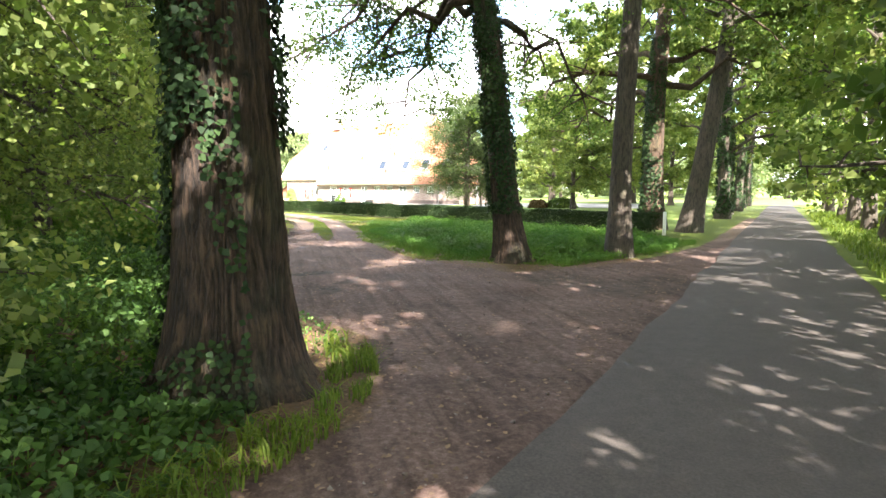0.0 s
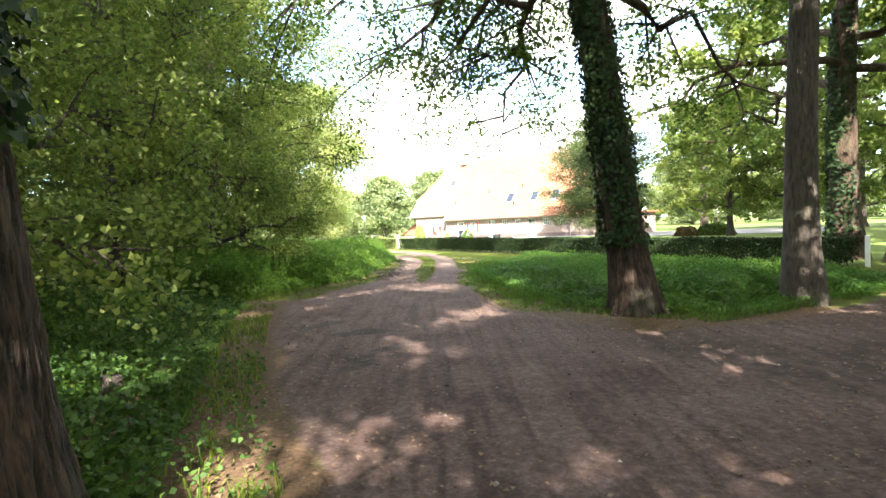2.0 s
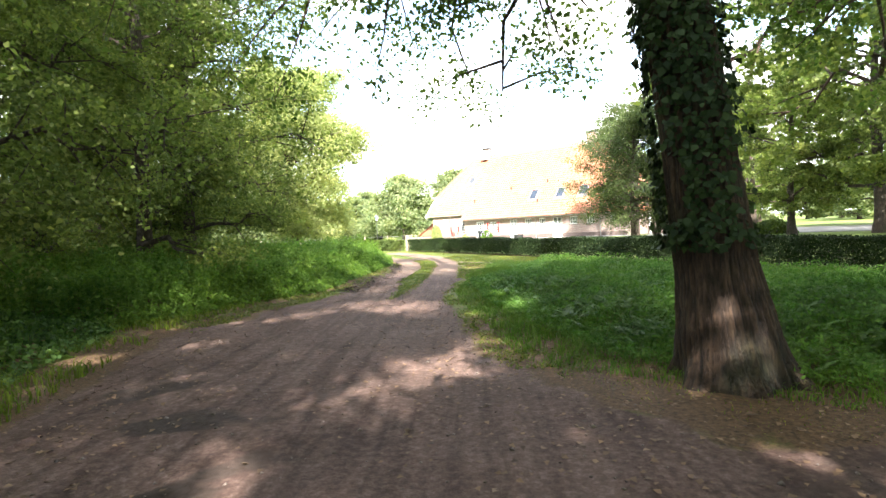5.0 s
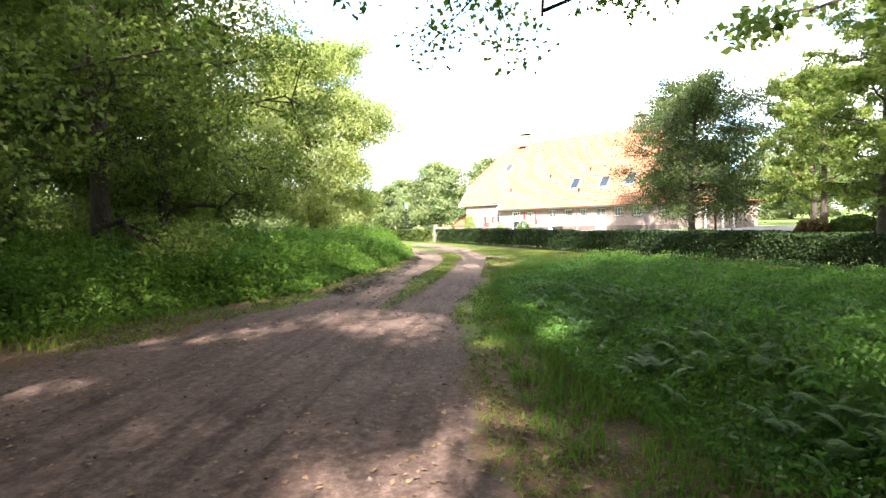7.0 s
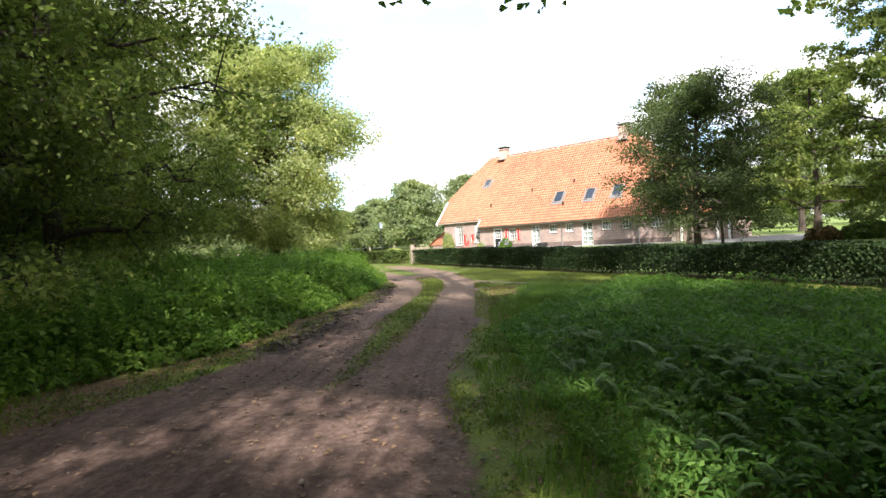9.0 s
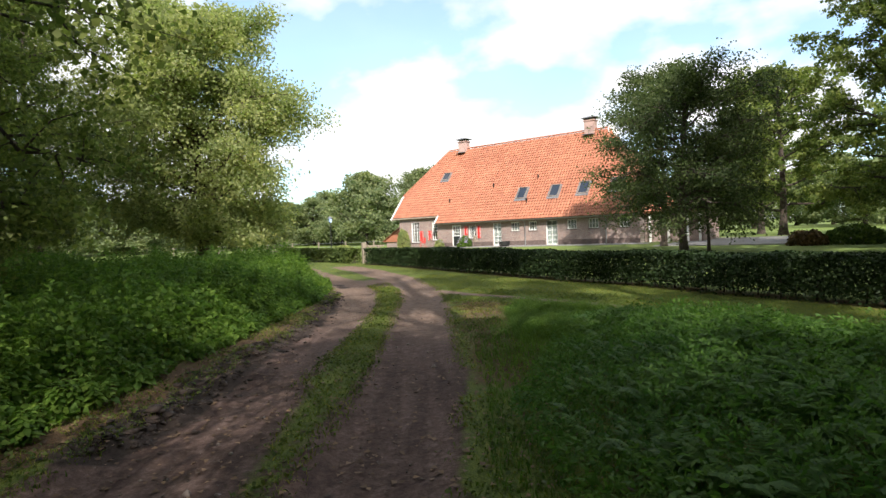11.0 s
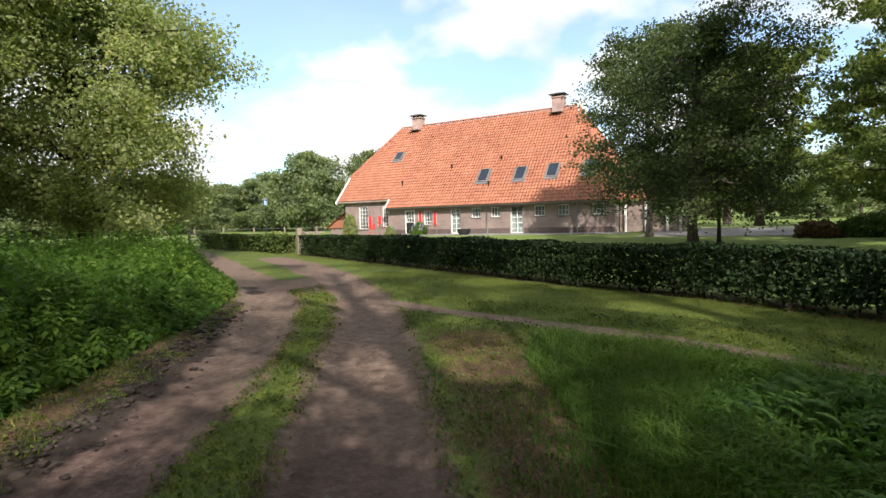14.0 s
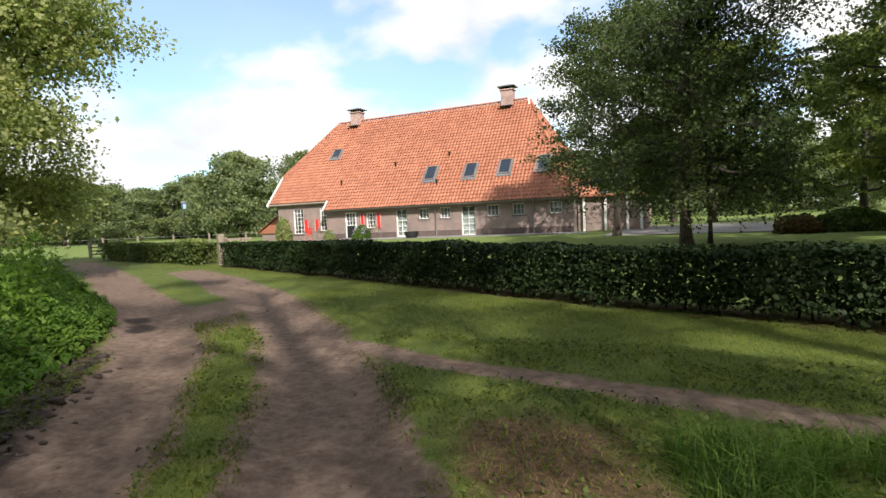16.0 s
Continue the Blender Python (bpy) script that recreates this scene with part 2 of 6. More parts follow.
def brick_material():
    m, n, l = nodes_of("brown_grey_brick")
    out, bs = n.new("ShaderNodeOutputMaterial"), n.new("ShaderNodeBsdfPrincipled")
    co = n.new("ShaderNodeTexCoord")
    mp = n.new("ShaderNodeMapping"); mp.inputs["Rotation"].default_value = (radians(90), 0, 0)
    l.new(co.outputs["Object"], mp.inputs[0])
    bt = n.new("ShaderNodeTexBrick")
    bt.inputs["Scale"].default_value = 1.0
    bt.inputs["Brick Width"].default_value, bt.inputs["Row Height"].default_value, bt.inputs["Mortar Size"].default_value = 0.22, 0.066, 0.008
    bt.inputs["Color1"].default_value, bt.inputs["Color2"].default_value = (0.30, 0.20, 0.165, 1), (0.21, 0.15, 0.13, 1)
    bt.inputs["Mortar"].default_value = (0.36, 0.33, 0.3, 1)
    l.new(mp.outputs[0], bt.inputs["Vector"])
    big = tex(n, l, 0.9, 5)
    br = ramp_of(n, l, big.outputs["Fac"], [(0.3, (0.78, 0.78, 0.8)), (0.7, (1.12, 1.1, 1.08))])
    mul = n.new("ShaderNodeMixRGB"); mul.blend_type = "MULTIPLY"; mul.inputs[0].default_value = 1.0
    l.new(bt.outputs["Color"], mul.inputs[1]); l.new(br.outputs[0], mul.inputs[2]); l.new(mul.outputs[0], bs.inputs["Base Color"])
    b = n.new("ShaderNodeBump"); b.inputs["Strength"].default_value = 0.5; b.inputs["Distance"].default_value = 0.01; b.invert = True
    l.new(bt.outputs["Fac"], b.inputs["Height"]); l.new(b.outputs[0], bs.inputs["Normal"])
    bs.inputs["Roughness"].default_value = 0.85
    l.new(bs.outputs[0], out.inputs["Surface"])
    return m


def island_material(name, dark, light, rough=0.7, bump=0.2, scale=12.0):
    m, n, l = nodes_of(name)
    out, bs = n.new("ShaderNodeOutputMaterial"), n.new("ShaderNodeBsdfPrincipled")
    geo = n.new("ShaderNodeNewGeometry")
    r = ramp_of(n, l, geo.outputs["Random Per Island"], [(0.0, dark), (1.0, light)])
    t = tex(n, l, scale, 6, 0.65)
    br = ramp_of(n, l, t.outputs["Fac"], [(0.3, (0.75, 0.72, 0.7)), (0.7, (1.1, 1.1, 1.1))])
    mul = n.new("ShaderNodeMixRGB"); mul.blend_type = "MULTIPLY"; mul.inputs[0].default_value = 1.0
    l.new(r.outputs[0], mul.inputs[1]); l.new(br.outputs[0], mul.inputs[2])
    st = tex(n, l, 0.35, 4)
    sr = ramp_of(n, l, st.outputs["Fac"], [(0.35, (0.9, 0.88, 0.87)), (0.65, (1.03, 1.03, 1.03))])
    mu2 = n.new("ShaderNodeMixRGB"); mu2.blend_type = "MULTIPLY"; mu2.inputs[0].default_value = 1.0
    l.new(mul.outputs[0], mu2.inputs[1]); l.new(sr.outputs[0], mu2.inputs[2]); l.new(mu2.outputs[0], bs.inputs["Base Color"])
    b = n.new("ShaderNodeBump"); b.inputs["Strength"].default_value = bump; b.inputs["Distance"].default_value = 0.01
    l.new(t.outputs["Fac"], b.inputs["Height"]); l.new(b.outputs[0], bs.inputs["Normal"])
    bs.inputs["Roughness"].default_value = rough
    l.new(bs.outputs[0], out.inputs["Surface"])
    return m


def glass_material():
    m, n, l = nodes_of("window_glass")
    out, bs = n.new("ShaderNodeOutputMaterial"), n.new("ShaderNodeBsdfPrincipled")
    bs.inputs["Base Color"].default_value = (0.9, 0.95, 0.95, 1)
    bs.inputs["Roughness"].default_value = 0.03
    bs.inputs["Transmission Weight"].default_value = 1.0
    bs.inputs["IOR"].default_value = 1.5
    l.new(bs.outputs[0], out.inputs["Surface"])
    return m


GROUND = ground_material()
ASPHALT = surface("worn_asphalt", [(0.3, (0.036, 0.029, 0.025)), (0.55, (0.06, 0.049, 0.042)), (0.8, (0.09, 0.075, 0.065))], 45.0, 0.85, 0.5, 110.0, coarse=0.2, dist=0.006)
OAK_BARK = bark("oak_bark", (0.042, 0.0245, 0.0145), (0.115, 0.067, 0.038))
GREY_BARK = bark("smooth_grey_bark", (0.045, 0.034, 0.025), (0.115, 0.09, 0.066), 6.0)
DARK_BARK = bark("dark_bark", (0.045, 0.034, 0.025), (0.11, 0.08, 0.06))
OAK_LEAF = leafy("oak_leaves", (0.042, 0.072, 0.019), (0.115, 0.16, 0.04))
FOREST_LEAF = leafy("forest_leaves", (0.085, 0.12, 0.034), (0.235, 0.265, 0.09), 0.47)
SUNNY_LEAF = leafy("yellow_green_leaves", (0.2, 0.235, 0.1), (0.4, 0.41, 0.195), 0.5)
FRUIT_LEAF = leafy("fruit_tree_leaves", (0.04, 0.062, 0.026), (0.11, 0.138, 0.057), 0.32)
IVY_LEAF = leafy("ivy_leaves", (0.012, 0.028, 0.01), (0.04, 0.07, 0.022), 0.12, 0.6)
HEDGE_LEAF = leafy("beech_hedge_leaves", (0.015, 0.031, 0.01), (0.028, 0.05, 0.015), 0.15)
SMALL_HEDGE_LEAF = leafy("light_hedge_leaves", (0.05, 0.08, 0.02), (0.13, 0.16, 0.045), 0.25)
NETTLE_LEAF = leafy("nettle_leaves", (0.06, 0.125, 0.024), (0.16, 0.245, 0.052))
HERB_LEAF = leafy("herb_leaves", (0.03, 0.066, 0.018), (0.085, 0.15, 0.038), 0.33)
ROUGH_BLADE = leafy("rough_grass_blades", (0.055, 0.115, 0.02), (0.13, 0.2, 0.042), 0.45)
FERN_LEAF = leafy("bracken_fronds", (0.048, 0.112, 0.022), (0.12, 0.215, 0.048), 0.42)
GRASS_BLADE = leafy("grass_blades", (0.066, 0.108, 0.016), (0.17, 0.205, 0.038), 0.45)
DRY_BLADE = leafy("dry_grass_blades", (0.13, 0.135, 0.028), (0.28, 0.245, 0.07), 0.42)
LITTER_LEAF = island_material("dead_leaves", (0.05, 0.028, 0.014), (0.22, 0.14, 0.075), 0.8)
# distance haze put into the leaf colour: paler, greyer than near leaves
HAZED_FAR_LEAF = leafy("hazed_far_leaves", (0.13, 0.17, 0.09), (0.25, 0.275, 0.15), 0.4)
RED_LEAF = leafy("copper_shrub_leaves", (0.06, 0.045, 0.02), (0.16, 0.1, 0.045), 0.25)
BRICK = brick_material()
PLINTH = surface("tarred_brick_plinth", [(0.3, (0.10, 0.075, 0.065)), (0.7, (0.17, 0.125, 0.11))], 9.0, 0.8, 0.3)
TILE = island_material("orange_clay_pantiles", (0.325, 0.12, 0.066), (0.42, 0.175, 0.098), 0.6)
RIDGE = island_material("orange_ridge_tiles", (0.30, 0.10, 0.05), (0.45, 0.17, 0.085), 0.7)
CHIMNEY_BRICK = surface("pinkish_chimney_brick", [(0.3, (0.36, 0.23, 0.2)), (0.7, (0.5, 0.36, 0.31))], 10.0, 0.85, 0.4)
LEAD = surface("grey_lead", [(0.3, (0.16, 0.17, 0.18)), (0.7, (0.26, 0.27, 0.28))], 6.0, 0.55, 0.1, metal=0.4)
WHITE_PAINT = surface("white_paint", [(0.3, (0.68, 0.67, 0.63)), (0.7, (0.8, 0.79, 0.76))], 4.0, 0.45, 0.06, coarse=0.1)
RED_PAINT = surface("red_shutter_paint", [(0.3, (0.50, 0.028, 0.022)), (0.7, (0.62, 0.045, 0.035))], 5.0, 0.4, 0.06, coarse=0.12)
DARK_WOOD = surface("dark_green_door_paint", [(0.3, (0.012, 0.016, 0.014)), (0.7, (0.03, 0.034, 0.03))], 6.0, 0.4, 0.08)
WOOD = surface("weathered_oak_wood", [(0.3, (0.2, 0.16, 0.115)), (0.7, (0.36, 0.3, 0.235))], 16.0, 0.85, 0.4, stretch=(1, 1, 0.12))
GREY_METAL = surface("zinc_grey_metal", [(0.3, (0.3, 0.3, 0.3)), (0.7, (0.42, 0.42, 0.42))], 8.0, 0.45, 0.05, metal=0.7)
BLACK = surface("black_plastic", [(0.3, (0.012, 0.012, 0.012)), (0.7, (0.03, 0.03, 0.03))], 6.0, 0.5, 0.05)
PAVING = surface("grey_yard_paving", [(0.3, (0.19, 0.18, 0.17)), (0.7, (0.28, 0.265, 0.25))], 5.0, 0.85, 0.3)
ROOM = surface("dim_room_plaster", [(0.3, (0.05, 0.045, 0.04)), (0.7, (0.09, 0.08, 0.07))], 2.0, 0.9, 0.0)
CURTAIN = surface("white_net_curtain", [(0.3, (0.2, 0.22, 0.2)), (0.7, (0.32, 0.34, 0.32))], 8.0, 0.9, 0.1, stretch=(6, 1, 0.4))
GLASS = glass_material()
SKYLIGHT_GLASS = surface("dark_mirroring_roof_glass", [(0.3, (0.02, 0.026, 0.036)), (0.7, (0.03, 0.038, 0.05))], 0.8, 0.04, 0.0, spec=1.0)
SKYLIGHT_FRAME = surface("brown_grey_aluminium", [(0.3, (0.2, 0.165, 0.14)), (0.7, (0.3, 0.255, 0.22))], 6.0, 0.5, 0.05, metal=0.2)
FLOWER = island_material("mauve_hydrangea_blooms", (0.30, 0.26, 0.42), (0.62, 0.55, 0.68), 0.7)


# ---- mesh tools ----
def mesh_of(name, verts, faces, mat, smooth=False):
    me = bpy.data.meshes.new(name)
    me.from_pydata([tuple(v) for v in verts], [], [tuple(f) for f in faces])
    me.materials.append(mat)
    if smooth:
        me.polygons.foreach_set("use_smooth", [True] * len(me.polygons))
    me.update()
    return me


def fast_mesh(name, verts, corners, mat, smooth=False):
    """A mesh out of arrays: verts (n, 3) and corners (m, 3 or 4)."""
    verts, corners = np.asarray(verts, np.float32).reshape(-1, 3), np.asarray(corners, np.int32)
    k = corners.shape[1]
    me = bpy.data.meshes.new(name)
    me.vertices.add(len(verts)); me.vertices.foreach_set("co", verts.ravel())
    me.loops.add(corners.size); me.loops.foreach_set("vertex_index", corners.ravel())
    me.polygons.add(len(corners)); me.polygons.foreach_set("loop_start", np.arange(0, corners.size, k, dtype=np.int32))
    if smooth:
        me.polygons.foreach_set("use_smooth", np.ones(len(corners), bool))
    me.materials.append(mat)
    me.update(calc_edges=True)
    return me


def part(name, data, material, parent, label=""):
    """One mesh object, from a bmesh or a mesh, under a thing or a part."""
    if isinstance(data, bmesh.types.BMesh):
        me = bpy.data.meshes.new(name)
        data.to_mesh(me)
        data.free()
        me.materials.append(material)
        data = me
    ob = new(name, data)
    if parent:
        ob.parent = parent
    return tagged(ob, label)


def thing(name, at, label, category, group="", kind="", turn=0):
    e = new(name)
    e.empty_display_size = 0.2
    e.matrix_basis = pose(*at, 0, 0, turn)
    return tagged(e, label, category, group, kind)


def box(bm, x0, x1, y0, y1, z0, z1, bevel=0.0):
    r = bmesh.ops.create_cube(bm, size=1)
    for v in r["verts"]:
        v.co = Vector((x0 + (v.co.x + 0.5) * (x1 - x0), y0 + (v.co.y + 0.5) * (y1 - y0), z0 + (v.co.z + 0.5) * (z1 - z0)))
    if bevel:
        es = list({e for v in r["verts"] for e in v.link_edges})
        bmesh.ops.bevel(bm, geom=es, offset=bevel, segments=1, affect="EDGES")
    return bm


def boxes(*bs, bevel=0.0):
    bm = bmesh.new()
    for b in bs:
        box(bm, *b, bevel=bevel)
    return bm


def tube(points, radii, sides=8, wob=0.0, seed=0):
    """Verts and quads of a tapered tube along points."""
    rng = np.random.default_rng(seed)
    pts = np.asarray(points, float)
    vs, fs = [], []
    ph = rng.uniform(0, 6.28, 3)
    for i, p in enumerate(pts):
        d = pts[min(i + 1, len(pts) - 1)] - pts[max(i - 1, 0)]
        d = d / (np.linalg.norm(d) + 1e-9)
        a = np.cross(d, (0, 1, 0.01) if abs(d[1]) < 0.9 else (1, 0, 0))
        a /= np.linalg.norm(a)
        b = np.cross(d, a)
        for k in range(sides):
            t = 2 * math.pi * k / sides
            r = radii[i] * (1 + wob * (math.sin(3 * t + ph[0] + i * 0.25) * 0.6 + math.sin(5 * t + ph[1] - i * 0.3) * 0.4))
            vs.append(p + r * (math.cos(t) * a + math.sin(t) * b))
    for i in range(len(pts) - 1):
        for k in range(sides):
            k2 = (k + 1) % sides
            fs.append((i * sides + k, i * sides + k2, (i + 1) * sides + k2, (i + 1) * sides + k))
    return vs, fs


class Heap:
    """Collects verts and quads."""
    def __init__(self):
        self.v, self.f, self.n = [], [], 0

    def add(self, vs, fs):
        self.v.append(np.asarray(vs, float))
        self.f.append(np.asarray(fs, int) + self.n)
        self.n += len(vs)

    def mesh(self, name, mat, smooth=True):
        return fast_mesh(name, np.concatenate(self.v), np.concatenate(self.f), mat, smooth)


def leaf_quads(pts, size, rng, up=0.5, normal=None, long=1.5, droop=0.0):
    """A folded, pointed leaf at each point. size: one or per point."""
    n = len(pts)
    nrm = rng.normal(size=(n, 3))
    nrm /= np.linalg.norm(nrm, axis=1, keepdims=True)
    nrm = nrm + (np.array((0, 0, up)) if normal is None else normal)
    nrm /= np.linalg.norm(nrm, axis=1, keepdims=True) + 1e-9
    t = rng.normal(size=(n, 3))
    t[:, 2] -= droop
    t -= nrm * np.sum(t * nrm, axis=1, keepdims=True)
    t /= np.linalg.norm(t, axis=1, keepdims=True) + 1e-9
    b = np.cross(nrm, t)
    s = (np.broadcast_to(size, n) * rng.uniform(0.65, 1.35, n))[:, None]
    lift = nrm * s * 0.16
    v = np.stack([pts - t * s * 0.5 * long * 0.5, pts + b * s * 0.42 + lift, pts + t * s * 0.5 * long, pts - b * s * 0.42 + lift], 1)
    return v.reshape(-1, 3), np.arange(4 * n).reshape(n, 4)


def lattice(x, y, seed=0):
    """Smooth noise, 0 to 1."""
    xi, yi = np.floor(x).astype(np.int64), np.floor(y).astype(np.int64)
    xf, yf = x - xi, y - yi

    def h(a, b):
        k = (a * 374761393 + b * 668265263 + seed * 1442695041) & 0xFFFFFFFF
        k = ((k ^ (k >> 13)) * 1274126177) & 0xFFFFFFFF
        return ((k ^ (k >> 16)) & 0xFFFF) / 65535.0
    u, v = xf * xf * (3 - 2 * xf), yf * yf * (3 - 2 * yf)
    return (h(xi, yi) * (1 - u) + h(xi + 1, yi) * u) * (1 - v) + (h(xi, yi + 1) * (1 - u) + h(xi + 1, yi + 1) * u) * v


def fbm(x, y, seed=0, octaves=4):
    return sum(lattice(x * 2 ** k, y * 2 ** k, seed + k) * 0.5 ** (k + 1) for k in range(octaves))


def inside(x, y, poly):
    """Signed distance to a polygon, positive inside."""
    x, y = np.asarray(x, float), np.asarray(y, float)
    d = np.full(x.shape, 1e9)
    odd = np.zeros(x.shape, bool)
    for (ax, ay), (bx, by) in zip(poly, poly[1:] + poly[:1]):
        ex, ey = bx - ax, by - ay
        t = np.clip(((x - ax) * ex + (y - ay) * ey) / (ex * ex + ey * ey + 1e-12), 0, 1)
        d = np.minimum(d, np.hypot(x - ax - t * ex, y - ay - t * ey))
        c = (ay > y) != (by > y)
        odd ^= c & (x < (bx - ax) * (y - ay) / (by - ay + 1e-12) + ax)
    return np.where(odd, d, -d)


def along(x, y, line):
    """Distance to a polyline."""
    d = np.full(np.shape(x), 1e9)
    for (ax, ay), (bx, by) in zip(line, line[1:]):
        ex, ey = bx - ax, by - ay
        t = np.clip(((x - ax) * ex + (y - ay) * ey) / (ex * ex + ey * ey + 1e-12), 0, 1)
        d = np.minimum(d, np.hypot(x - ax - t * ex, y - ay - t * ey))
    return d


def step01(a, b, x):
    t = np.clip((x - a) / (b - a), 0, 1)
    return t * t * (3 - 2 * t)


# ---- plan ----
ROAD_L = [(-1.2, -12.0), (0.4, 0.0), (1.2, 4.5), (2.4, 11.1), (3.75, 19.1), (7.0, 37.5), (13.5, 75.0)]
ROAD_R = [(1.8, -12.0), (3.6, 0.0), (4.3, 4.5), (5.45, 11.2), (6.65, 18.7), (9.4, 35.3), (15.9, 75.0)]
ROAD = ROAD_L + ROAD_R[::-1]
YARD = [(-1.3, -12.0), (-0.3, 1.0), (-0.4, 2.4), (-0.3, 3.6), (-0.7, 4.7), (-1.5, 5.8), (-3.4, 6.8), (-5.0, 8.1), (-7.2, 9.7), (-9.6, 11.8), (-10.9, 14.5), (-11.6, 17.0),
        (-13.2, 19.6), (-12.0, 19.7), (-9.2, 16.3), (-10.9, 19.5), (-9.2, 18.2), (-7.6, 16.4), (-6.0, 14.9), (-4.4, 13.3), (-3.0, 12.2), (-1.6, 11.7), (-0.4, 12.3),
        (0.6, 13.9), (2.0, 16.6), (3.2, 20.0), (7.0, 40.0), (8.0, 40.0), (4.4, 19.0), (3.0, 11.0), (1.4, 3.0), (0.0, -12.0)]
RUT_R = [(-9.3, 17.6), (-10.9, 20.1), (-12.4, 22.1), (-14.0, 24.2), (-15.6, 26.3), (-17.4, 28.3), (-20.5, 30.9), (-25.0, 34.0), (-28.6, 36.0)]
RUT_L = [(-10.8, 16.6), (-12.7, 19.5), (-14.4, 22.0), (-16.2, 24.5), (-18.4, 26.9), (-21.4, 29.2), (-25.5, 31.6), (-33.0, 36.0), (-44.0, 41.5)]
SIDE_PATH = [(-16.3, 27.9), (-14.8, 27.25), (-13.2, 26.95), (-11.5, 26.6), (-8.0, 25.4), (0.0, 22.0)]
MUDDY = [(-12.2, 17.6), (-12.75, 18.6), (-13.75, 20.0), (-15.3, 22.35), (-17.1, 24.6), (-19.2, 26.4)]
BRACKEN = [(-9.3, 20.0), (-6.7, 17.0), (-4.7, 15.2), (-2.4, 13.6), (-0.8, 13.4), (0.2, 14.6), (1.9, 17.6), (2.4, 20.0), (0.6, 20.9), (-4.0, 22.9), (-8.8, 25.0), (-10.3, 25.1), (-10.8, 24.2), (-10.2, 22.8)]
MOUND = [(-11.6, 11.9), (-12.2, 14.8), (-12.7, 17.2), (-14.4, 19.9), (-16.1, 22.4), (-17.9, 25.1), (-19.8, 27.1), (-21.9, 28.8), (-24.0, 30.0), (-28.0, 30.6), (-31.0, 28.5), (-29.0, 22.0), (-22.0, 13.0), (-16.0, 8.5), (-13.0, 9.0)]
THICKET = [(-1.6, 4.6), (-3.2, 5.6), (-5.4, 7.2), (-7.8, 8.9), (-10.4, 11.0), (-12.0, 12.0), (-17.0, 9.0), (-14.0, 2.0), (-9.0, -4.0), (-2.6, -6.0), (-1.6, 0.0), (-1.2, 2.2), (-1.3, 3.4)]
FOREST = [(-2.8, 4.8), (-5.0, 6.4), (-10.4, 10.5), (-14.0, 14.5), (-18.0, 20.0), (-23.0, 24.5), (-30.0, 27.0), (-45.0, 20.0), (-40.0, -20.0), (-3.0, -20.0), (-2.4, 0.0)]
HEDGE_A, HEDGE_B = Vector((-28.4, 37.85, 0)), Vector((1.5, 24.1, 0))
GARDEN = [(-29.0, 38.6), (1.8, 24.6), (6.0, 44.0), (10.0, 80.0), (-60.0, 80.0), (-48.0, 48.0)]
FIELD = [(-31.0, 40.0), (-45.0, 44.5), (-70.0, 40.0), (-160.0, 60.0), (-160.0, 200.0), (40.0, 200.0), (40.0, 74.0), (-45.0, 74.0)]


def height(x, y):
    """The lie of the ground."""
    x, y = np.asarray(x, float), np.asarray(y, float)
    near = step01(90, 40, np.hypot(x + 15, y - 25))
    z = (fbm(x * 0.35, y * 0.35, 3) - 0.47) * 0.12 * near
    road = inside(x, y, ROAD)
    z = np.where(road > -0.6, z * step01(0.0, -0.6, road) - 0.05 * step01(-0.1, 0.1, road), z)
    yard = inside(x, y, YARD)
    z = z + step01(-0.3, 0.3, yard) * (-0.02 + (fbm(x * 1.6, y * 1.6, 9) - 0.47) * 0.06) * step01(0.0, -0.5, road)
    for line in (RUT_L, RUT_R):
        z = z - 0.06 * step01(0.62, 0.3, along(x, y, line))
    z = z + step01(0.6, 0.2, along(x, y, MUDDY)) * ((lattice(x * 3.1, y * 3.1, 77) - 0.5) * 0.1 + (lattice(x * 5.3, y * 5.3, 78) - 0.5) * 0.07)
    z = z + 0.22 * step01(-2.0, 5.0, inside(x, y, GARDEN))
    z = z + 0.18 * step01(0.0, 2.5, inside(x, y, FOREST)) * (0.5 + fbm(x * 0.4, y * 0.4, 21))
    return z


def hz(x, y):
    return float(height(np.array([x]), np.array([y]))[0])


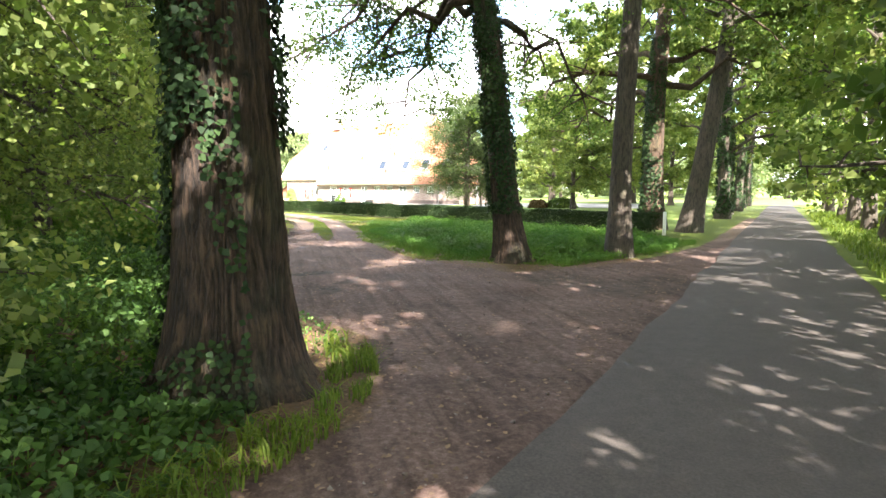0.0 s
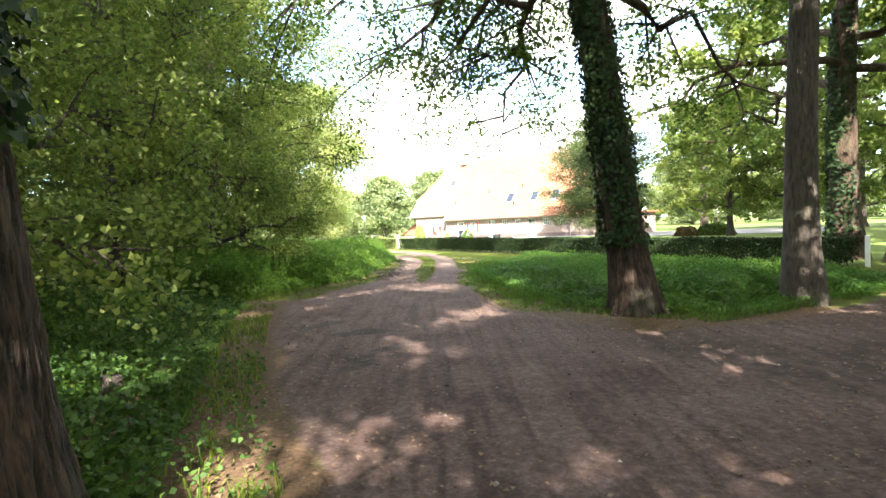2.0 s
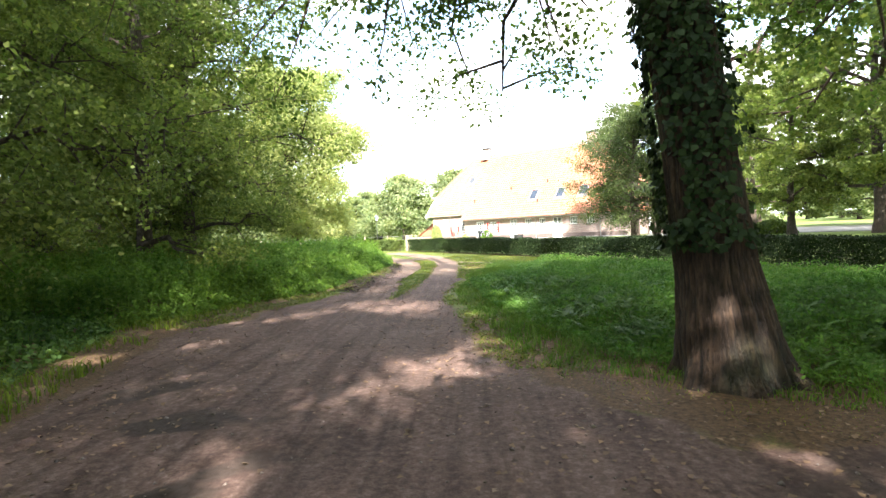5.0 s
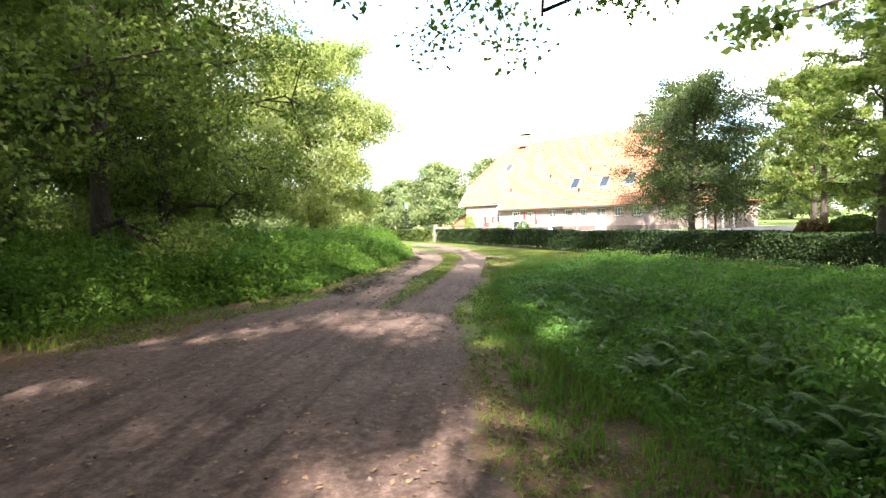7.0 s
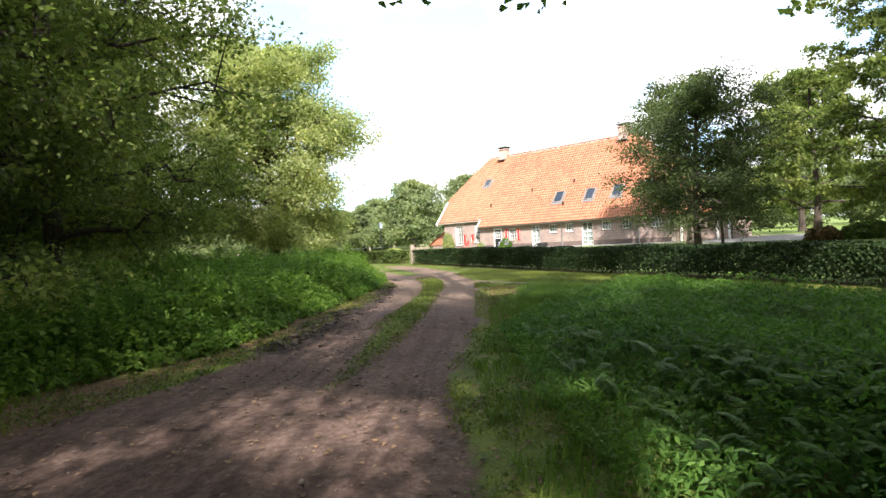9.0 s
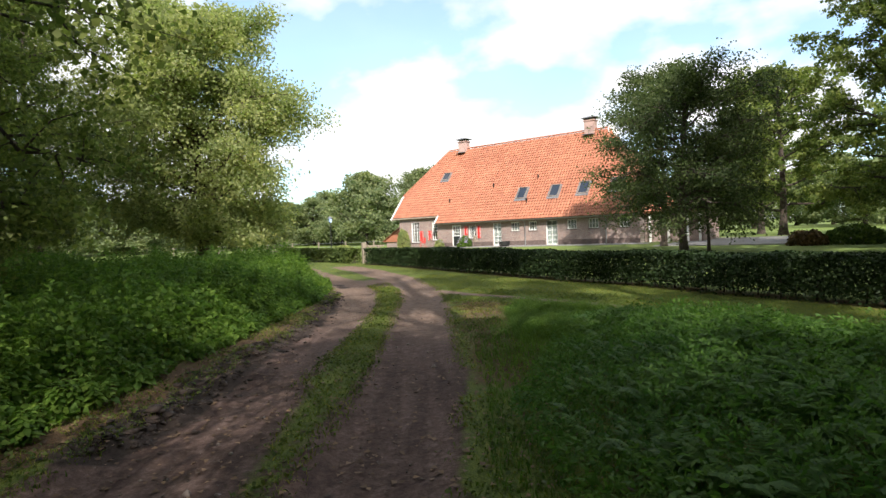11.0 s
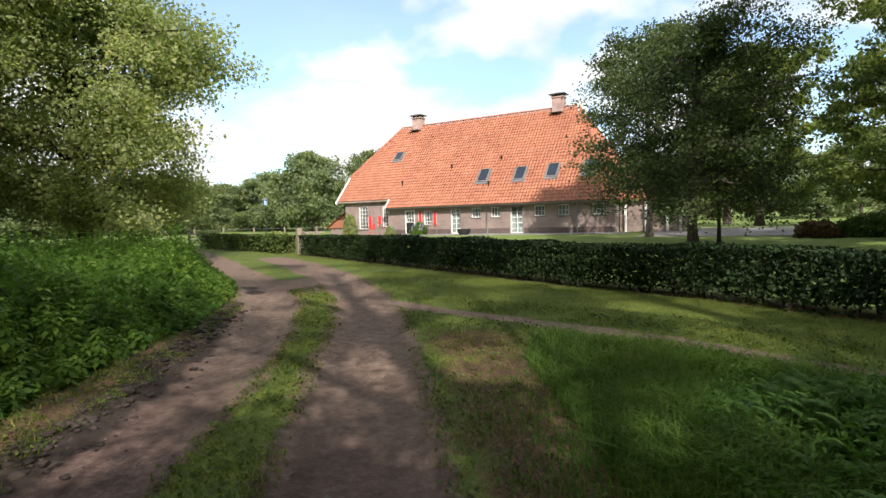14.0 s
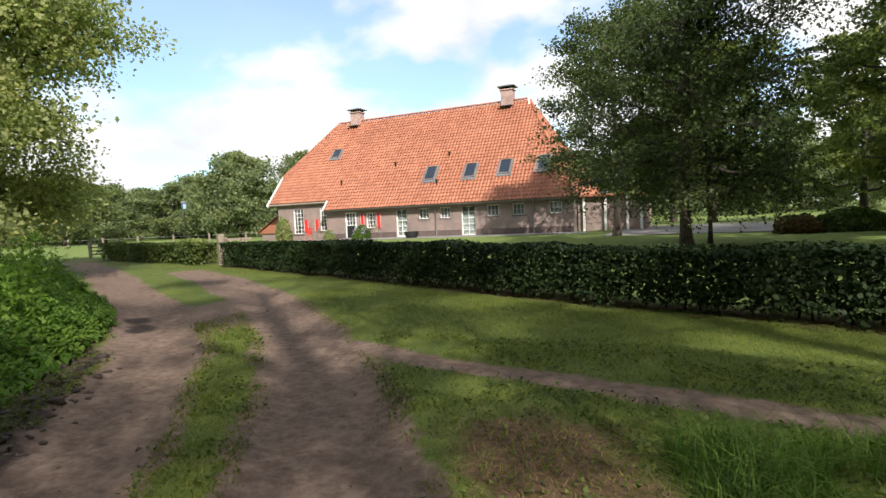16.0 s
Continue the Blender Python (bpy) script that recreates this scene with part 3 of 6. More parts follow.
def build_ground():
    def axis(lo, hi, step_, far_lo, far_hi):
        core = np.arange(lo, hi, step_)
        out_ = [core]
        s, p, side = step_, core[-1], []
        while p < far_hi:
            s = min(s * 1.25, 250); p += s; side.append(p)
        out_.append(np.array(side))
        s, p, side = step_, core[0], []
        while p > far_lo:
            s = min(s * 1.25, 250); p -= s; side.append(p)
        return np.concatenate([np.array(side)[::-1], *out_])
    xs, ys = axis(-32.0, 6.0, 0.165, -2500, 2500), axis(-1.0, 38.0, 0.165, -2500, 2500)
    gx, gy = np.meshgrid(xs, ys)
    x, y = gx.ravel(), gy.ravel()
    z = height(x, y)
    nx = len(xs)
    i = (np.arange(len(ys) - 1)[:, None] * nx + np.arange(nx - 1)[None]).ravel()
    me = fast_mesh("ground", np.stack([x, y, z], 1), np.stack([i, i + 1, i + nx + 1, i + nx], 1), GROUND, True)
    wob = (fbm(x * 1.1, y * 1.1, 5) - 0.47) * 0.7
    yard = step01(-0.3, 0.22, inside(x, y, YARD) + wob * step01(15.6, 14.2, y) + wob * 0.25)
    rut = np.maximum(step01(0.78, 0.46, along(x, y, RUT_R) + wob * 0.35), step01(0.78, 0.46, along(x, y, RUT_L) + wob * 0.35))
    side = 0.8 * step01(0.32, 0.1, along(x, y, SIDE_PATH) + wob * 0.2)
    link = 0.9 * step01(0.7, 0.35, along(x, y, [(-18.9, 27.5), (-19.6, 28.9), (-20.6, 30.2)]) + wob * 0.3)
    dirt = np.maximum.reduce([yard, rut, side, link])
    mud = step01(0.42, 0.1, along(x, y, MUDDY) + wob * 0.5) * (0.5 + 1.0 * fbm(x * 2.4, y * 2.4, 15))
    mud = np.maximum(mud, 0.6 * step01(0.8, 0.1, along(x, y, [(-3.9, 8.4), (-3.0, 9.6)]) + wob) * step01(0.42, 0.6, fbm(x * 2, y * 2, 14)))
    mud = np.maximum(mud, 0.62 * step01(1.3, 0.3, along(x, y, [(-6.4, 10.1), (-4.6, 9.8), (-3.2, 9.5)]) + wob) * step01(0.4, 0.56, fbm(x * 1.5, y * 1.5, 16)))
    mud = np.maximum(mud, 0.5 * step01(1.8, 0.5, along(x, y, [(0.0, 11.4), (1.3, 10.6), (2.2, 12.0)]) + wob))
    mud = np.maximum(mud, 0.75 * step01(0.5, 0.1, along(x, y, [(-20.2, 28.0), (-21.2, 28.7)]) + wob))
    woods = np.maximum(step01(-0.4, 1.2, inside(x, y, FOREST)), step01(0.0, 1.0, inside(x, y, THICKET)))
    woods = np.maximum(woods, 0.75 * step01(2.0, 0.3, np.hypot(x + 1.7, y - 13.6) + wob))
    woods = np.maximum(woods, 0.6 * step01(1.0, 0.2, along(x, y, [(-10.2, 21.0), (-12.3, 24.0), (-13.6, 25.8)]) + wob))
    woods = np.maximum(woods, 0.5 * step01(0.9, 0.1, along(x, y, [tuple(HEDGE_A.xy), tuple(HEDGE_B.xy)])))
    woods = np.maximum(woods, 0.72 * step01(1.3, 0.2, np.abs(inside(x, y, YARD) + 0.6 + wob)) * step01(16.6, 14.8, y))
    woods = np.maximum(woods, 0.62 * step01(0.7, 0.1, np.abs(inside(x, y, MOUND) + 0.25 + wob)))
    meadow = step01(-1.0, 1.0, np.maximum(inside(x, y, FIELD), inside(x, y, GARDEN)))
    meadow = np.maximum(meadow, step01(60, 70, np.hypot(x + 15, y - 25)))
    for nm, val in (("dirt", dirt), ("mud", mud), ("litter", woods * (1 - rut)), ("meadow", meadow), ("sand", 0.8 * step01(19.5, 25.0, y))):
        me.attributes.new(nm, "FLOAT", "POINT").data.foreach_set("value", val.astype(np.float32))
    tagged(new("ground", me), "ground with a bare earth track between turf and leaf litter", "ground", kind="structure")


def build_road():
    """The asphalt slab, its left edge ragged where the earth track joins it."""
    rng = np.random.default_rng(4)
    lx, ly = zip(*ROAD_L); rx, ry = zip(*ROAD_R)
    yy = np.concatenate([np.arange(-12, 30, 0.3), np.arange(30, 75, 1.5)])
    l_ = np.interp(yy, ly, lx) + (fbm(yy * 0.9, yy * 0 + 3.3, 8) - 0.47) * 0.3
    r_ = np.interp(yy, ry, rx) + (fbm(yy * 0.8, yy * 0 + 7.7, 6) - 0.47) * 0.25
    vs, fs = [], []
    k = 7
    for i, y in enumerate(yy):
        for j in range(k):
            f = j / (k - 1)
            x = l_[i] * (1 - f) + r_[i] * f
            vs.append((x, y, 0.012 + 0.03 * (1 - (2 * f - 1) ** 2)))
        vs.append((l_[i] - 0.02, y, -0.08)); vs.append((r_[i] + 0.02, y, -0.08))
    w = k + 2
    for i in range(len(yy) - 1):
        a, b = i * w, (i + 1) * w
        for j in range(k - 1):
            fs.append((a + j, a + j + 1, b + j + 1, b + j))
        fs.append((a + k, a, b, b + k)); fs.append((a + k - 1, a + k + 1, b + k + 1, b + k - 1))
    tagged(new("road", mesh_of("road", vs, fs, ASPHALT, False)), "narrow worn grey asphalt lane", "road", kind="structure")


build_ground()
build_road()


# ---- trees ----
def trunk_radius(f, r):
    """Radius along the trunk: flared foot, slow taper."""
    return r * (1 + 0.55 * math.exp(-f * 28)) * (1 - 0.72 * f)


def furrowed(axis_, rad, sides, seam, seed):
    """An old trunk with buttressed roots and deep furrows that part and join along it. seam: the bearing, in degrees, where the pattern closes."""
    z = np.concatenate([np.arange(-0.25, 6.0, 0.05), np.linspace(6.5, axis_[-1, 2], 26)])
    cx, cy, r = (np.interp(z, axis_[:, 2], c)[:, None] for c in (axis_[:, 0], axis_[:, 1], np.array(rad)))
    a = np.linspace(0, 2 * math.pi, sides, endpoint=False)[None]
    zz = np.broadcast_to(z[:, None], (len(z), sides))

    def pattern(ang):
        u = np.broadcast_to(ang * 0.42, zz.shape)
        u = u + (lattice(u * 5 + 40, zz * 1.3, seed) - 0.5) * 0.1
        one = lattice(u * 30 + 60, zz * 3.0, seed + 1)
        two = lattice(u * 52 + 80, zz * 5.5, seed + 2)
        furrow = (1 - np.abs(2 * one - 1)) ** 2.6 * 0.75 + (1 - np.abs(2 * two - 1)) ** 3 * 0.4
        return furrow
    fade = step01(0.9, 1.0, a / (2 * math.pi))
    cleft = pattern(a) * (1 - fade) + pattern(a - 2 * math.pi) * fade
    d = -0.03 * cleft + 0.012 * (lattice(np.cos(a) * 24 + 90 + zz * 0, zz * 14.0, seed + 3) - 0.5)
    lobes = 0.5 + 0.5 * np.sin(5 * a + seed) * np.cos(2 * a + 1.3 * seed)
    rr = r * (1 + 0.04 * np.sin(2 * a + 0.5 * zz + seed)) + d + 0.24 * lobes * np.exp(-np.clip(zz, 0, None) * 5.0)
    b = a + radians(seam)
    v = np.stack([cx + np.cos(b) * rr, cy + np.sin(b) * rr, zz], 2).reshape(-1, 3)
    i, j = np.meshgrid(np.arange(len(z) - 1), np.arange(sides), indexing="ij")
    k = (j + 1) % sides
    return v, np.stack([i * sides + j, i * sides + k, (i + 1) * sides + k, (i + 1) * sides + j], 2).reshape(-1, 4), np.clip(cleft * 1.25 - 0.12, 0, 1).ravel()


def make_tree(name, at, H, r, label, bark_mat, leaf_mat, seed, lo=0.35, R=4.5, limbs=14, twigs=7, leaves=14000, leaf=0.17, lean=(0, 0), sigma=0.42, droop=0.0,
              group="", extra=(), low_shape=0.75, sides=16, category="tree", kind="", seam=None):
    """A tree: tapered trunk with limbs and twigs, and a crown of single leaves in clusters round the twigs. lo: where the crown begins, of the height."""
    rng = np.random.default_rng(seed)
    root = thing(name, at, label, category, group, kind)
    n = 18
    ph = rng.uniform(0, 6.28, 2)
    axis_ = np.array([(lean[0] * (i / n) * H + 0.02 * H * math.sin(2.3 * i / n * 2 + ph[0]) * (i / n), lean[1] * (i / n) * H + 0.02 * H * math.sin(1.9 * i / n * 2 + ph[1]) * (i / n),
                       -0.25 + (i / n) ** 1.25 * (H * 0.93 + 0.25)) for i in range(n + 1)])
    rad = [trunk_radius(max(p[2], 0) / H, r) for p in axis_]
    heap = Heap()
    cleft = np.zeros(0)
    if seam is None:
        heap.add(*tube(axis_, rad, sides, 0.06, seed))
    else:
        v, f, cleft = furrowed(axis_, rad, sides, seam, seed)
        heap.add(v, f)
    cores = []
    specs = []
    for k in range(limbs):
        f = lo + (0.95 - lo) * ((k + rng.uniform(0.1, 0.9)) / limbs)
        a = k * 2.39996 + rng.uniform(-0.4, 0.4)
        g = (f - lo) / (0.97 - lo)
        ln = R * (low_shape + (1 - low_shape) * min(1, g * 3)) * math.sqrt(max(0.08, 1 - g ** 2.2)) * rng.uniform(0.75, 1.15)
        specs.append((f, a, ln, 0.25 + 0.75 * g + rng.uniform(-0.15, 0.15), droop * (1 - g)))
    specs += list(extra)
    for f, a, ln, rise, dr in specs:
        z = f * H
        i = np.searchsorted(axis_[:, 2], z)
        i = min(max(i, 1), n)
        t = (z - axis_[i - 1, 2]) / (axis_[i, 2] - axis_[i - 1, 2] + 1e-9)
        p0 = axis_[i - 1] * (1 - t) + axis_[i] * t
        r0 = min(0.42 * trunk_radius(f, r) + 0.01, 0.035 * ln + 0.02)
        pts = [p0]
        segs = 6
        hd = np.array((math.cos(a), math.sin(a), 0))
        for s in range(1, segs + 1):
            u = s / segs
            kink = rng.normal(0, 0.05 * ln, 3) * (1 if s < segs else 0.5)
            pts.append(p0 + hd * ln * u + np.array((0, 0, ln * (rise * u - 0.35 * rise * u * u - dr * u * u))) + kink)
        pts = np.array(pts)
        heap.add(*tube(pts, [r0 * (1 - 0.85 * s / segs) for s in range(segs + 1)], 6, 0, seed))
        for q in range(twigs):
            u = rng.uniform(0.3, 1.0)
            j = min(int(u * segs), segs - 1)
            b0 = pts[j] + (pts[j + 1] - pts[j]) * (u * segs - j)
            dirn = rng.normal(0, 1, 3); dirn[2] = dirn[2] * 0.6 + 0.15 - dr * 0.8
            dirn = dirn / np.linalg.norm(dirn) + hd * 0.45
            tl = ln * rng.uniform(0.16, 0.36) + 0.25
            b1 = b0 + dirn * tl * 0.5 + rng.normal(0, 0.05, 3)
            b2 = b0 + dirn * tl + np.array((0, 0, -0.12 * tl))
            heap.add(*tube([b0, b1, b2], [r0 * 0.24 + 0.004, r0 * 0.14 + 0.003, 0.003], 4))
            cores += [b1, b2, (b1 + b2) / 2]
    me = heap.mesh("trunk", bark_mat)
    # mask by which the bark colour darkens inside the clefts
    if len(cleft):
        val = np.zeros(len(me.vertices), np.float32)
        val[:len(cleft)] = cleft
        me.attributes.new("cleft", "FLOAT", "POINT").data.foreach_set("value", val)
    part("trunk", me, bark_mat, root)
    cores = np.array(cores)
    w = rng.uniform(0.2, 1.6, len(cores)); w /= w.sum()
    pick = rng.choice(len(cores), leaves, p=w)
    way = rng.normal(0, 1, (leaves, 3))
    way /= np.linalg.norm(way, axis=1, keepdims=True)
    pts = cores[pick] + way * np.array((sigma, sigma, sigma * 0.6)) * (1.45 * rng.uniform(0, 1, (leaves, 1)) ** 0.55)
    pts = pts[pts[:, 2] > 0.25]
    v, f = leaf_quads(pts, leaf, rng, 0.55)
    part("crown", fast_mesh("crown", v, f, leaf_mat), leaf_mat, root)
    return root, axis_, rad


def ivy_on(root, axis_, rad, z0, z1, count, seed, a0=0.0, width=3.2, size=0.1):
    """Ivy leaves over a trunk."""
    rng = np.random.default_rng(seed)
    z = rng.uniform(z0, z1, count)
    cx, cy, r = (np.interp(z, axis_[:, 2], c) for c in (axis_[:, 0], axis_[:, 1], np.array(rad)))
    a = a0 + np.clip(rng.normal(0, 0.5, count), -1, 1) * width
    keep = lattice(a * 2.2 + 30, z * 1.1, seed) > 0.33
    a, z, cx, cy, r = a[keep], z[keep], cx[keep], cy[keep], r[keep]
    d = r * 1.03 + np.abs(rng.normal(0, 0.055, len(z))) + 0.01
    pts = np.stack([cx + np.cos(a) * d, cy + np.sin(a) * d, z], 1)
    nrm = np.stack([np.cos(a), np.sin(a), np.full(len(a), 0.35)], 1) * 1.6
    v, f = leaf_quads(pts, size, rng, normal=nrm, long=1.15, droop=1.2)
    part("ivy", fast_mesh("ivy", v, f, IVY_LEAF), IVY_LEAF, root, "dark green climbing ivy")


def at_ground(x, y, dz=0.0):
    return (x, y, hz(x, y) + dz)


AVENUE = "oaks along the lane"
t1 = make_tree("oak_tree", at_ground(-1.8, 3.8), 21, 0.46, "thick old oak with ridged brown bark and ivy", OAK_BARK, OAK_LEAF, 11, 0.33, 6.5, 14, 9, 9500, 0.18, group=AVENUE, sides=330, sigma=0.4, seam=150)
ivy_on(*t1, 0.05, 6.5, 5600, 12, -2.0, 1.35, 0.075)
ivy_on(*t1, 2.2, 6.5, 1500, 28, 0.75, 0.7, 0.08)
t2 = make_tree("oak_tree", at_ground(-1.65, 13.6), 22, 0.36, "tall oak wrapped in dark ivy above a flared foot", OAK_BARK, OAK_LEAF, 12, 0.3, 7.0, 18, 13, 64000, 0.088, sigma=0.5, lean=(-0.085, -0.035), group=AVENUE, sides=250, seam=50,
               extra=((0.30, 2.35, 6.0, 0.35, 0.62), (0.36, 2.75, 6.5, 0.4, 0.5), (0.28, 1.2, 5.0, 0.3, 0.5), (0.33, 0.2, 5.5, 0.35, 0.4), (0.40, 3.4, 6.5, 0.3, 0.5), (0.33, 3.1, 5.5, 0.2, 0.42), (0.30, 2.9, 4.6, 0.15, 0.35), (0.36, 3.5, 5.2, 0.2, 0.42), (0.34, 2.55, 6.0, 0.2, 0.45)))
ivy_on(*t2, 1.25, 9.5, 11000, 13, -2.2, 3.3, 0.085)
t3 = make_tree("oak_tree", at_ground(0.8, 15.75), 23, 0.29, "slim straight oak with grey-brown bark", GREY_BARK, OAK_LEAF, 14, 0.36, 6.0, 15, 9, 10500, 0.17, group=AVENUE, sides=28, sigma=0.34)
# t4, t5 and far oaks: sunlit, hazy brightness put in by paler leaf colour
t4 = make_tree("oak_tree", at_ground(1.45, 26.6), 22, 0.45, "thick oak with ivy and a few low limbs", OAK_BARK, FOREST_LEAF, 15, 0.28, 7.5, 17, 10, 32000, 0.17, group=AVENUE, sides=28,
               extra=((0.3, 3.4, 6.5, 0.3, 0.35), (0.26, 2.6, 6.0, 0.3, 0.35), (0.34, 0.2, 5.0, 0.3, 0.3)))
ivy_on(*t4, 0.3, 8.5, 4200, 16, -2.8, 2.0, 0.12)
t5 = make_tree("oak_tree", at_ground(2.9, 25.7), 23, 0.4, "leaning oak with pale sunlit bark", GREY_BARK, FOREST_LEAF, 17, 0.35, 6.5, 14, 9, 22000, 0.2, lean=(0.09, 0.02), group=AVENUE, sides=28)
far_oak = make_tree("oak_tree", at_ground(5.3, 38.0), 20, 0.36, "tall lane oak with an ivy-clad stem", DARK_BARK, FOREST_LEAF, 18, 0.2, 5.5, 16, 8, 9500, 0.28, group=AVENUE)
ivy_on(*far_oak, 0.3, 8.0, 2500, 19, -2.0, 3.2, 0.16)
for i, (x, y) in enumerate(((6.1, 44.5), (7.6, 52.0), (8.8, 60.0), (10.6, 70.0))):
    copy_thing(far_oak[0], pose(*at_ground(x, y), 0, 0, 70 * i + 40))
# two oaks out of view behind the start, added for their shade
for i, (x, y) in enumerate(((-2.9, -6.0), (-4.6, -14.0))):
    copy_thing(t1[0], pose(*at_ground(x, y), 0, 0, 100 * i + 60))

ROW = "dense dark trees on the far side of the lane"
row_a = make_tree("alder_tree", at_ground(8.1, 17.5), 19, 0.24, "dark dense roadside tree leafy to the foot", DARK_BARK, FOREST_LEAF, 31, 0.06, 3.6, 28, 9, 12500, 0.21, group=ROW, low_shape=0.85)
row_b = make_tree("alder_tree", at_ground(9.3, 23.5), 21, 0.26, "dark dense roadside tree leafy to the foot", DARK_BARK, OAK_LEAF, 32, 0.08, 3.8, 28, 9, 12500, 0.21, group=ROW, low_shape=0.85)
# the last three are out of view, added to shade lane and yard
for i, (x, y) in enumerate(((7.3, 10.5), (6.4, 3.0), (10.4, 29.5), (11.6, 36.0), (12.9, 43.5), (14.2, 52.0), (16.2, 62.0), (5.6, -3.5), (4.6, -10.0), (9.6, -4.5))):
    copy_thing((row_a, row_b)[i % 2][0], pose(*at_ground(x, y), 0, 0, 57 * i + 20))
# extra trees, mostly out of view, sized to shade lane, yard and verge
for i, (x, y, s) in enumerate(((6.9, 6.7, 0.8), (9.9, 13.6, 0.8), (12.2, 19.0, 0.8), (7.4, -14.0, 0.8), (7.7, -0.3, 0.55), (13.4, 11.5, 0.8), (9.2, 2.4, 0.9), (6.6, -7.4, 0.6), (4.9, -6.6, 0.55))):
    copy_thing((row_b, row_a)[i % 2][0], pose(*at_ground(x, y), 0, 0, 71 * i + 35) @ Matrix.Scale(s, 4))

WOOD_GROUP = "broadleaf trees of the wood"
fa = make_tree("beech_tree", at_ground(-9.0, 5.0), 15, 0.17, "woodland tree with low leafy boughs", DARK_BARK, FOREST_LEAF, 41, 0.1, 4.2, 26, 13, 62000, 0.088, group=WOOD_GROUP, droop=0.15, sigma=0.5)
fb = make_tree("beech_tree", at_ground(-13.8, 9.6), 16, 0.2, "woodland tree with low leafy boughs", DARK_BARK, FOREST_LEAF, 42, 0.08, 4.6, 28, 13, 66000, 0.088, group=WOOD_GROUP, droop=0.2, sigma=0.5)
fc = make_tree("beech_tree", at_ground(-17.6, 14.6), 17, 0.22, "woodland tree with low leafy boughs", DARK_BARK, FOREST_LEAF, 43, 0.07, 4.8, 28, 13, 66000, 0.088, group=WOOD_GROUP, droop=0.2, sigma=0.5)
for i, (x, y) in enumerate(((-22.8, 16.6), (-29.5, 17.5), (-12.5, 3.0), (-18.5, 8.5), (-6.0, 1.8), (-5.2, -4.0), (-23.5, 13.5), (-35.0, 17.5), (-17.0, 1.5), (-18.8, 16.6), (-22.0, 13.0), (-38.5, 25.5), (-46.0, 27.0), (-41.0, 22.5), (-32.5, 20.0))):
    copy_thing((fb, fc, fa)[i % 3][0], pose(*at_ground(x, y), 0, 0, 83 * i + 15))

make_tree("maple_tree", at_ground(-33.9, 31.2), 13.0, 0.28, "freestanding yellow-green tree full of leaves", OAK_BARK, SUNNY_LEAF, 51, 0.12, 5.2, 46, 16, 150000, 0.125, droop=0.12, sigma=0.72)
make_tree("plum_tree", at_ground(-12.7, 40.9), 7.5, 0.17, "dark spreading fruit tree on the lawn", DARK_BARK, FRUIT_LEAF, 52, 0.15, 3.7, 38, 16, 50000, 0.085, droop=0.22, sigma=0.48)
# largely hidden by the plum; put here to shade wall and roof end
make_tree("shade_tree", at_ground(-15.8, 50.0), 10.4, 0.16, "taller tree behind the plum, added to shade the farmhouse end", DARK_BARK, FRUIT_LEAF, 53, 0.2, 3.7, 22, 12, 22000, 0.13, droop=0.1, sigma=0.5)
make_tree("plum_sapling", at_ground(-12.0, 42.4), 5.2, 0.07, "slim young fruit tree beside the larger one", DARK_BARK, FRUIT_LEAF, 54, 0.4, 1.6, 10, 6, 3500, 0.1)
YARD_TREES = "trees of the garden"
ga = make_tree("linden_tree", at_ground(-1.0, 45.5), 16.0, 0.3, "tall garden tree with full dark foliage", DARK_BARK, FOREST_LEAF, 61, 0.1, 5.2, 28, 10, 34000, 0.18, group=YARD_TREES)
gb = make_tree("linden_tree", at_ground(-1.5, 69.0), 12.0, 0.25, "round garden tree with full foliage", DARK_BARK, FOREST_LEAF, 62, 0.12, 5.2, 22, 9, 20000, 0.22, group=YARD_TREES)
for i, (x, y, s) in enumerate(((2.5, 60.0, 1.0), (-14.0, 82.0, 1.0), (-11.0, 68.0, 1.1), (-5.2, 46.5, 0.72))):
    copy_thing((gb, ga)[i % 2][0], pose(*at_ground(x, y), 0, 0, 100 * i) @ Matrix.Scale(s, 4))

FAR = "trees of the distant wood edge"
f1 = make_tree("far_tree", at_ground(-70.3, 81), 11.2, 0.3, "round far tree on the meadow edge", DARK_BARK, HAZED_FAR_LEAF, 71, 0.04, 5.6, 24, 10, 15000, 0.36, group=FAR, sigma=1.05, sides=8)
f2 = make_tree("far_tree", at_ground(-76, 104), 14, 0.3, "far tree on the meadow edge", DARK_BARK, HAZED_FAR_LEAF, 72, 0.02, 5.8, 24, 9, 15000, 0.36, group=FAR, sigma=1.05, sides=8)
rng0 = np.random.default_rng(8)
far_spots = []
for k in range(60):
    bearing = radians(-88 + (k % 38) * 2.9 + (1.4 if k >= 38 else 0))
    dist = (108 if k < 38 else 126) + 16 * math.sin(k * 1.7) + rng0.uniform(-6, 6)
    far_spots.append((-12 + dist * math.sin(bearing), 22 + dist * math.cos(bearing)))
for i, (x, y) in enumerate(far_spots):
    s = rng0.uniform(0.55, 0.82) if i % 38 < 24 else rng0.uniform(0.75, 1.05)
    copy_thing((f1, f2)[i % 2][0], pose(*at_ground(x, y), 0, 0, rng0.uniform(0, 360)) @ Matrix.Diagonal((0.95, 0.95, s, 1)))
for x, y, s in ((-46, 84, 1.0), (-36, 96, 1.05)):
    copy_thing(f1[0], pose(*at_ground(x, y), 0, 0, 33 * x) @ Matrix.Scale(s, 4))


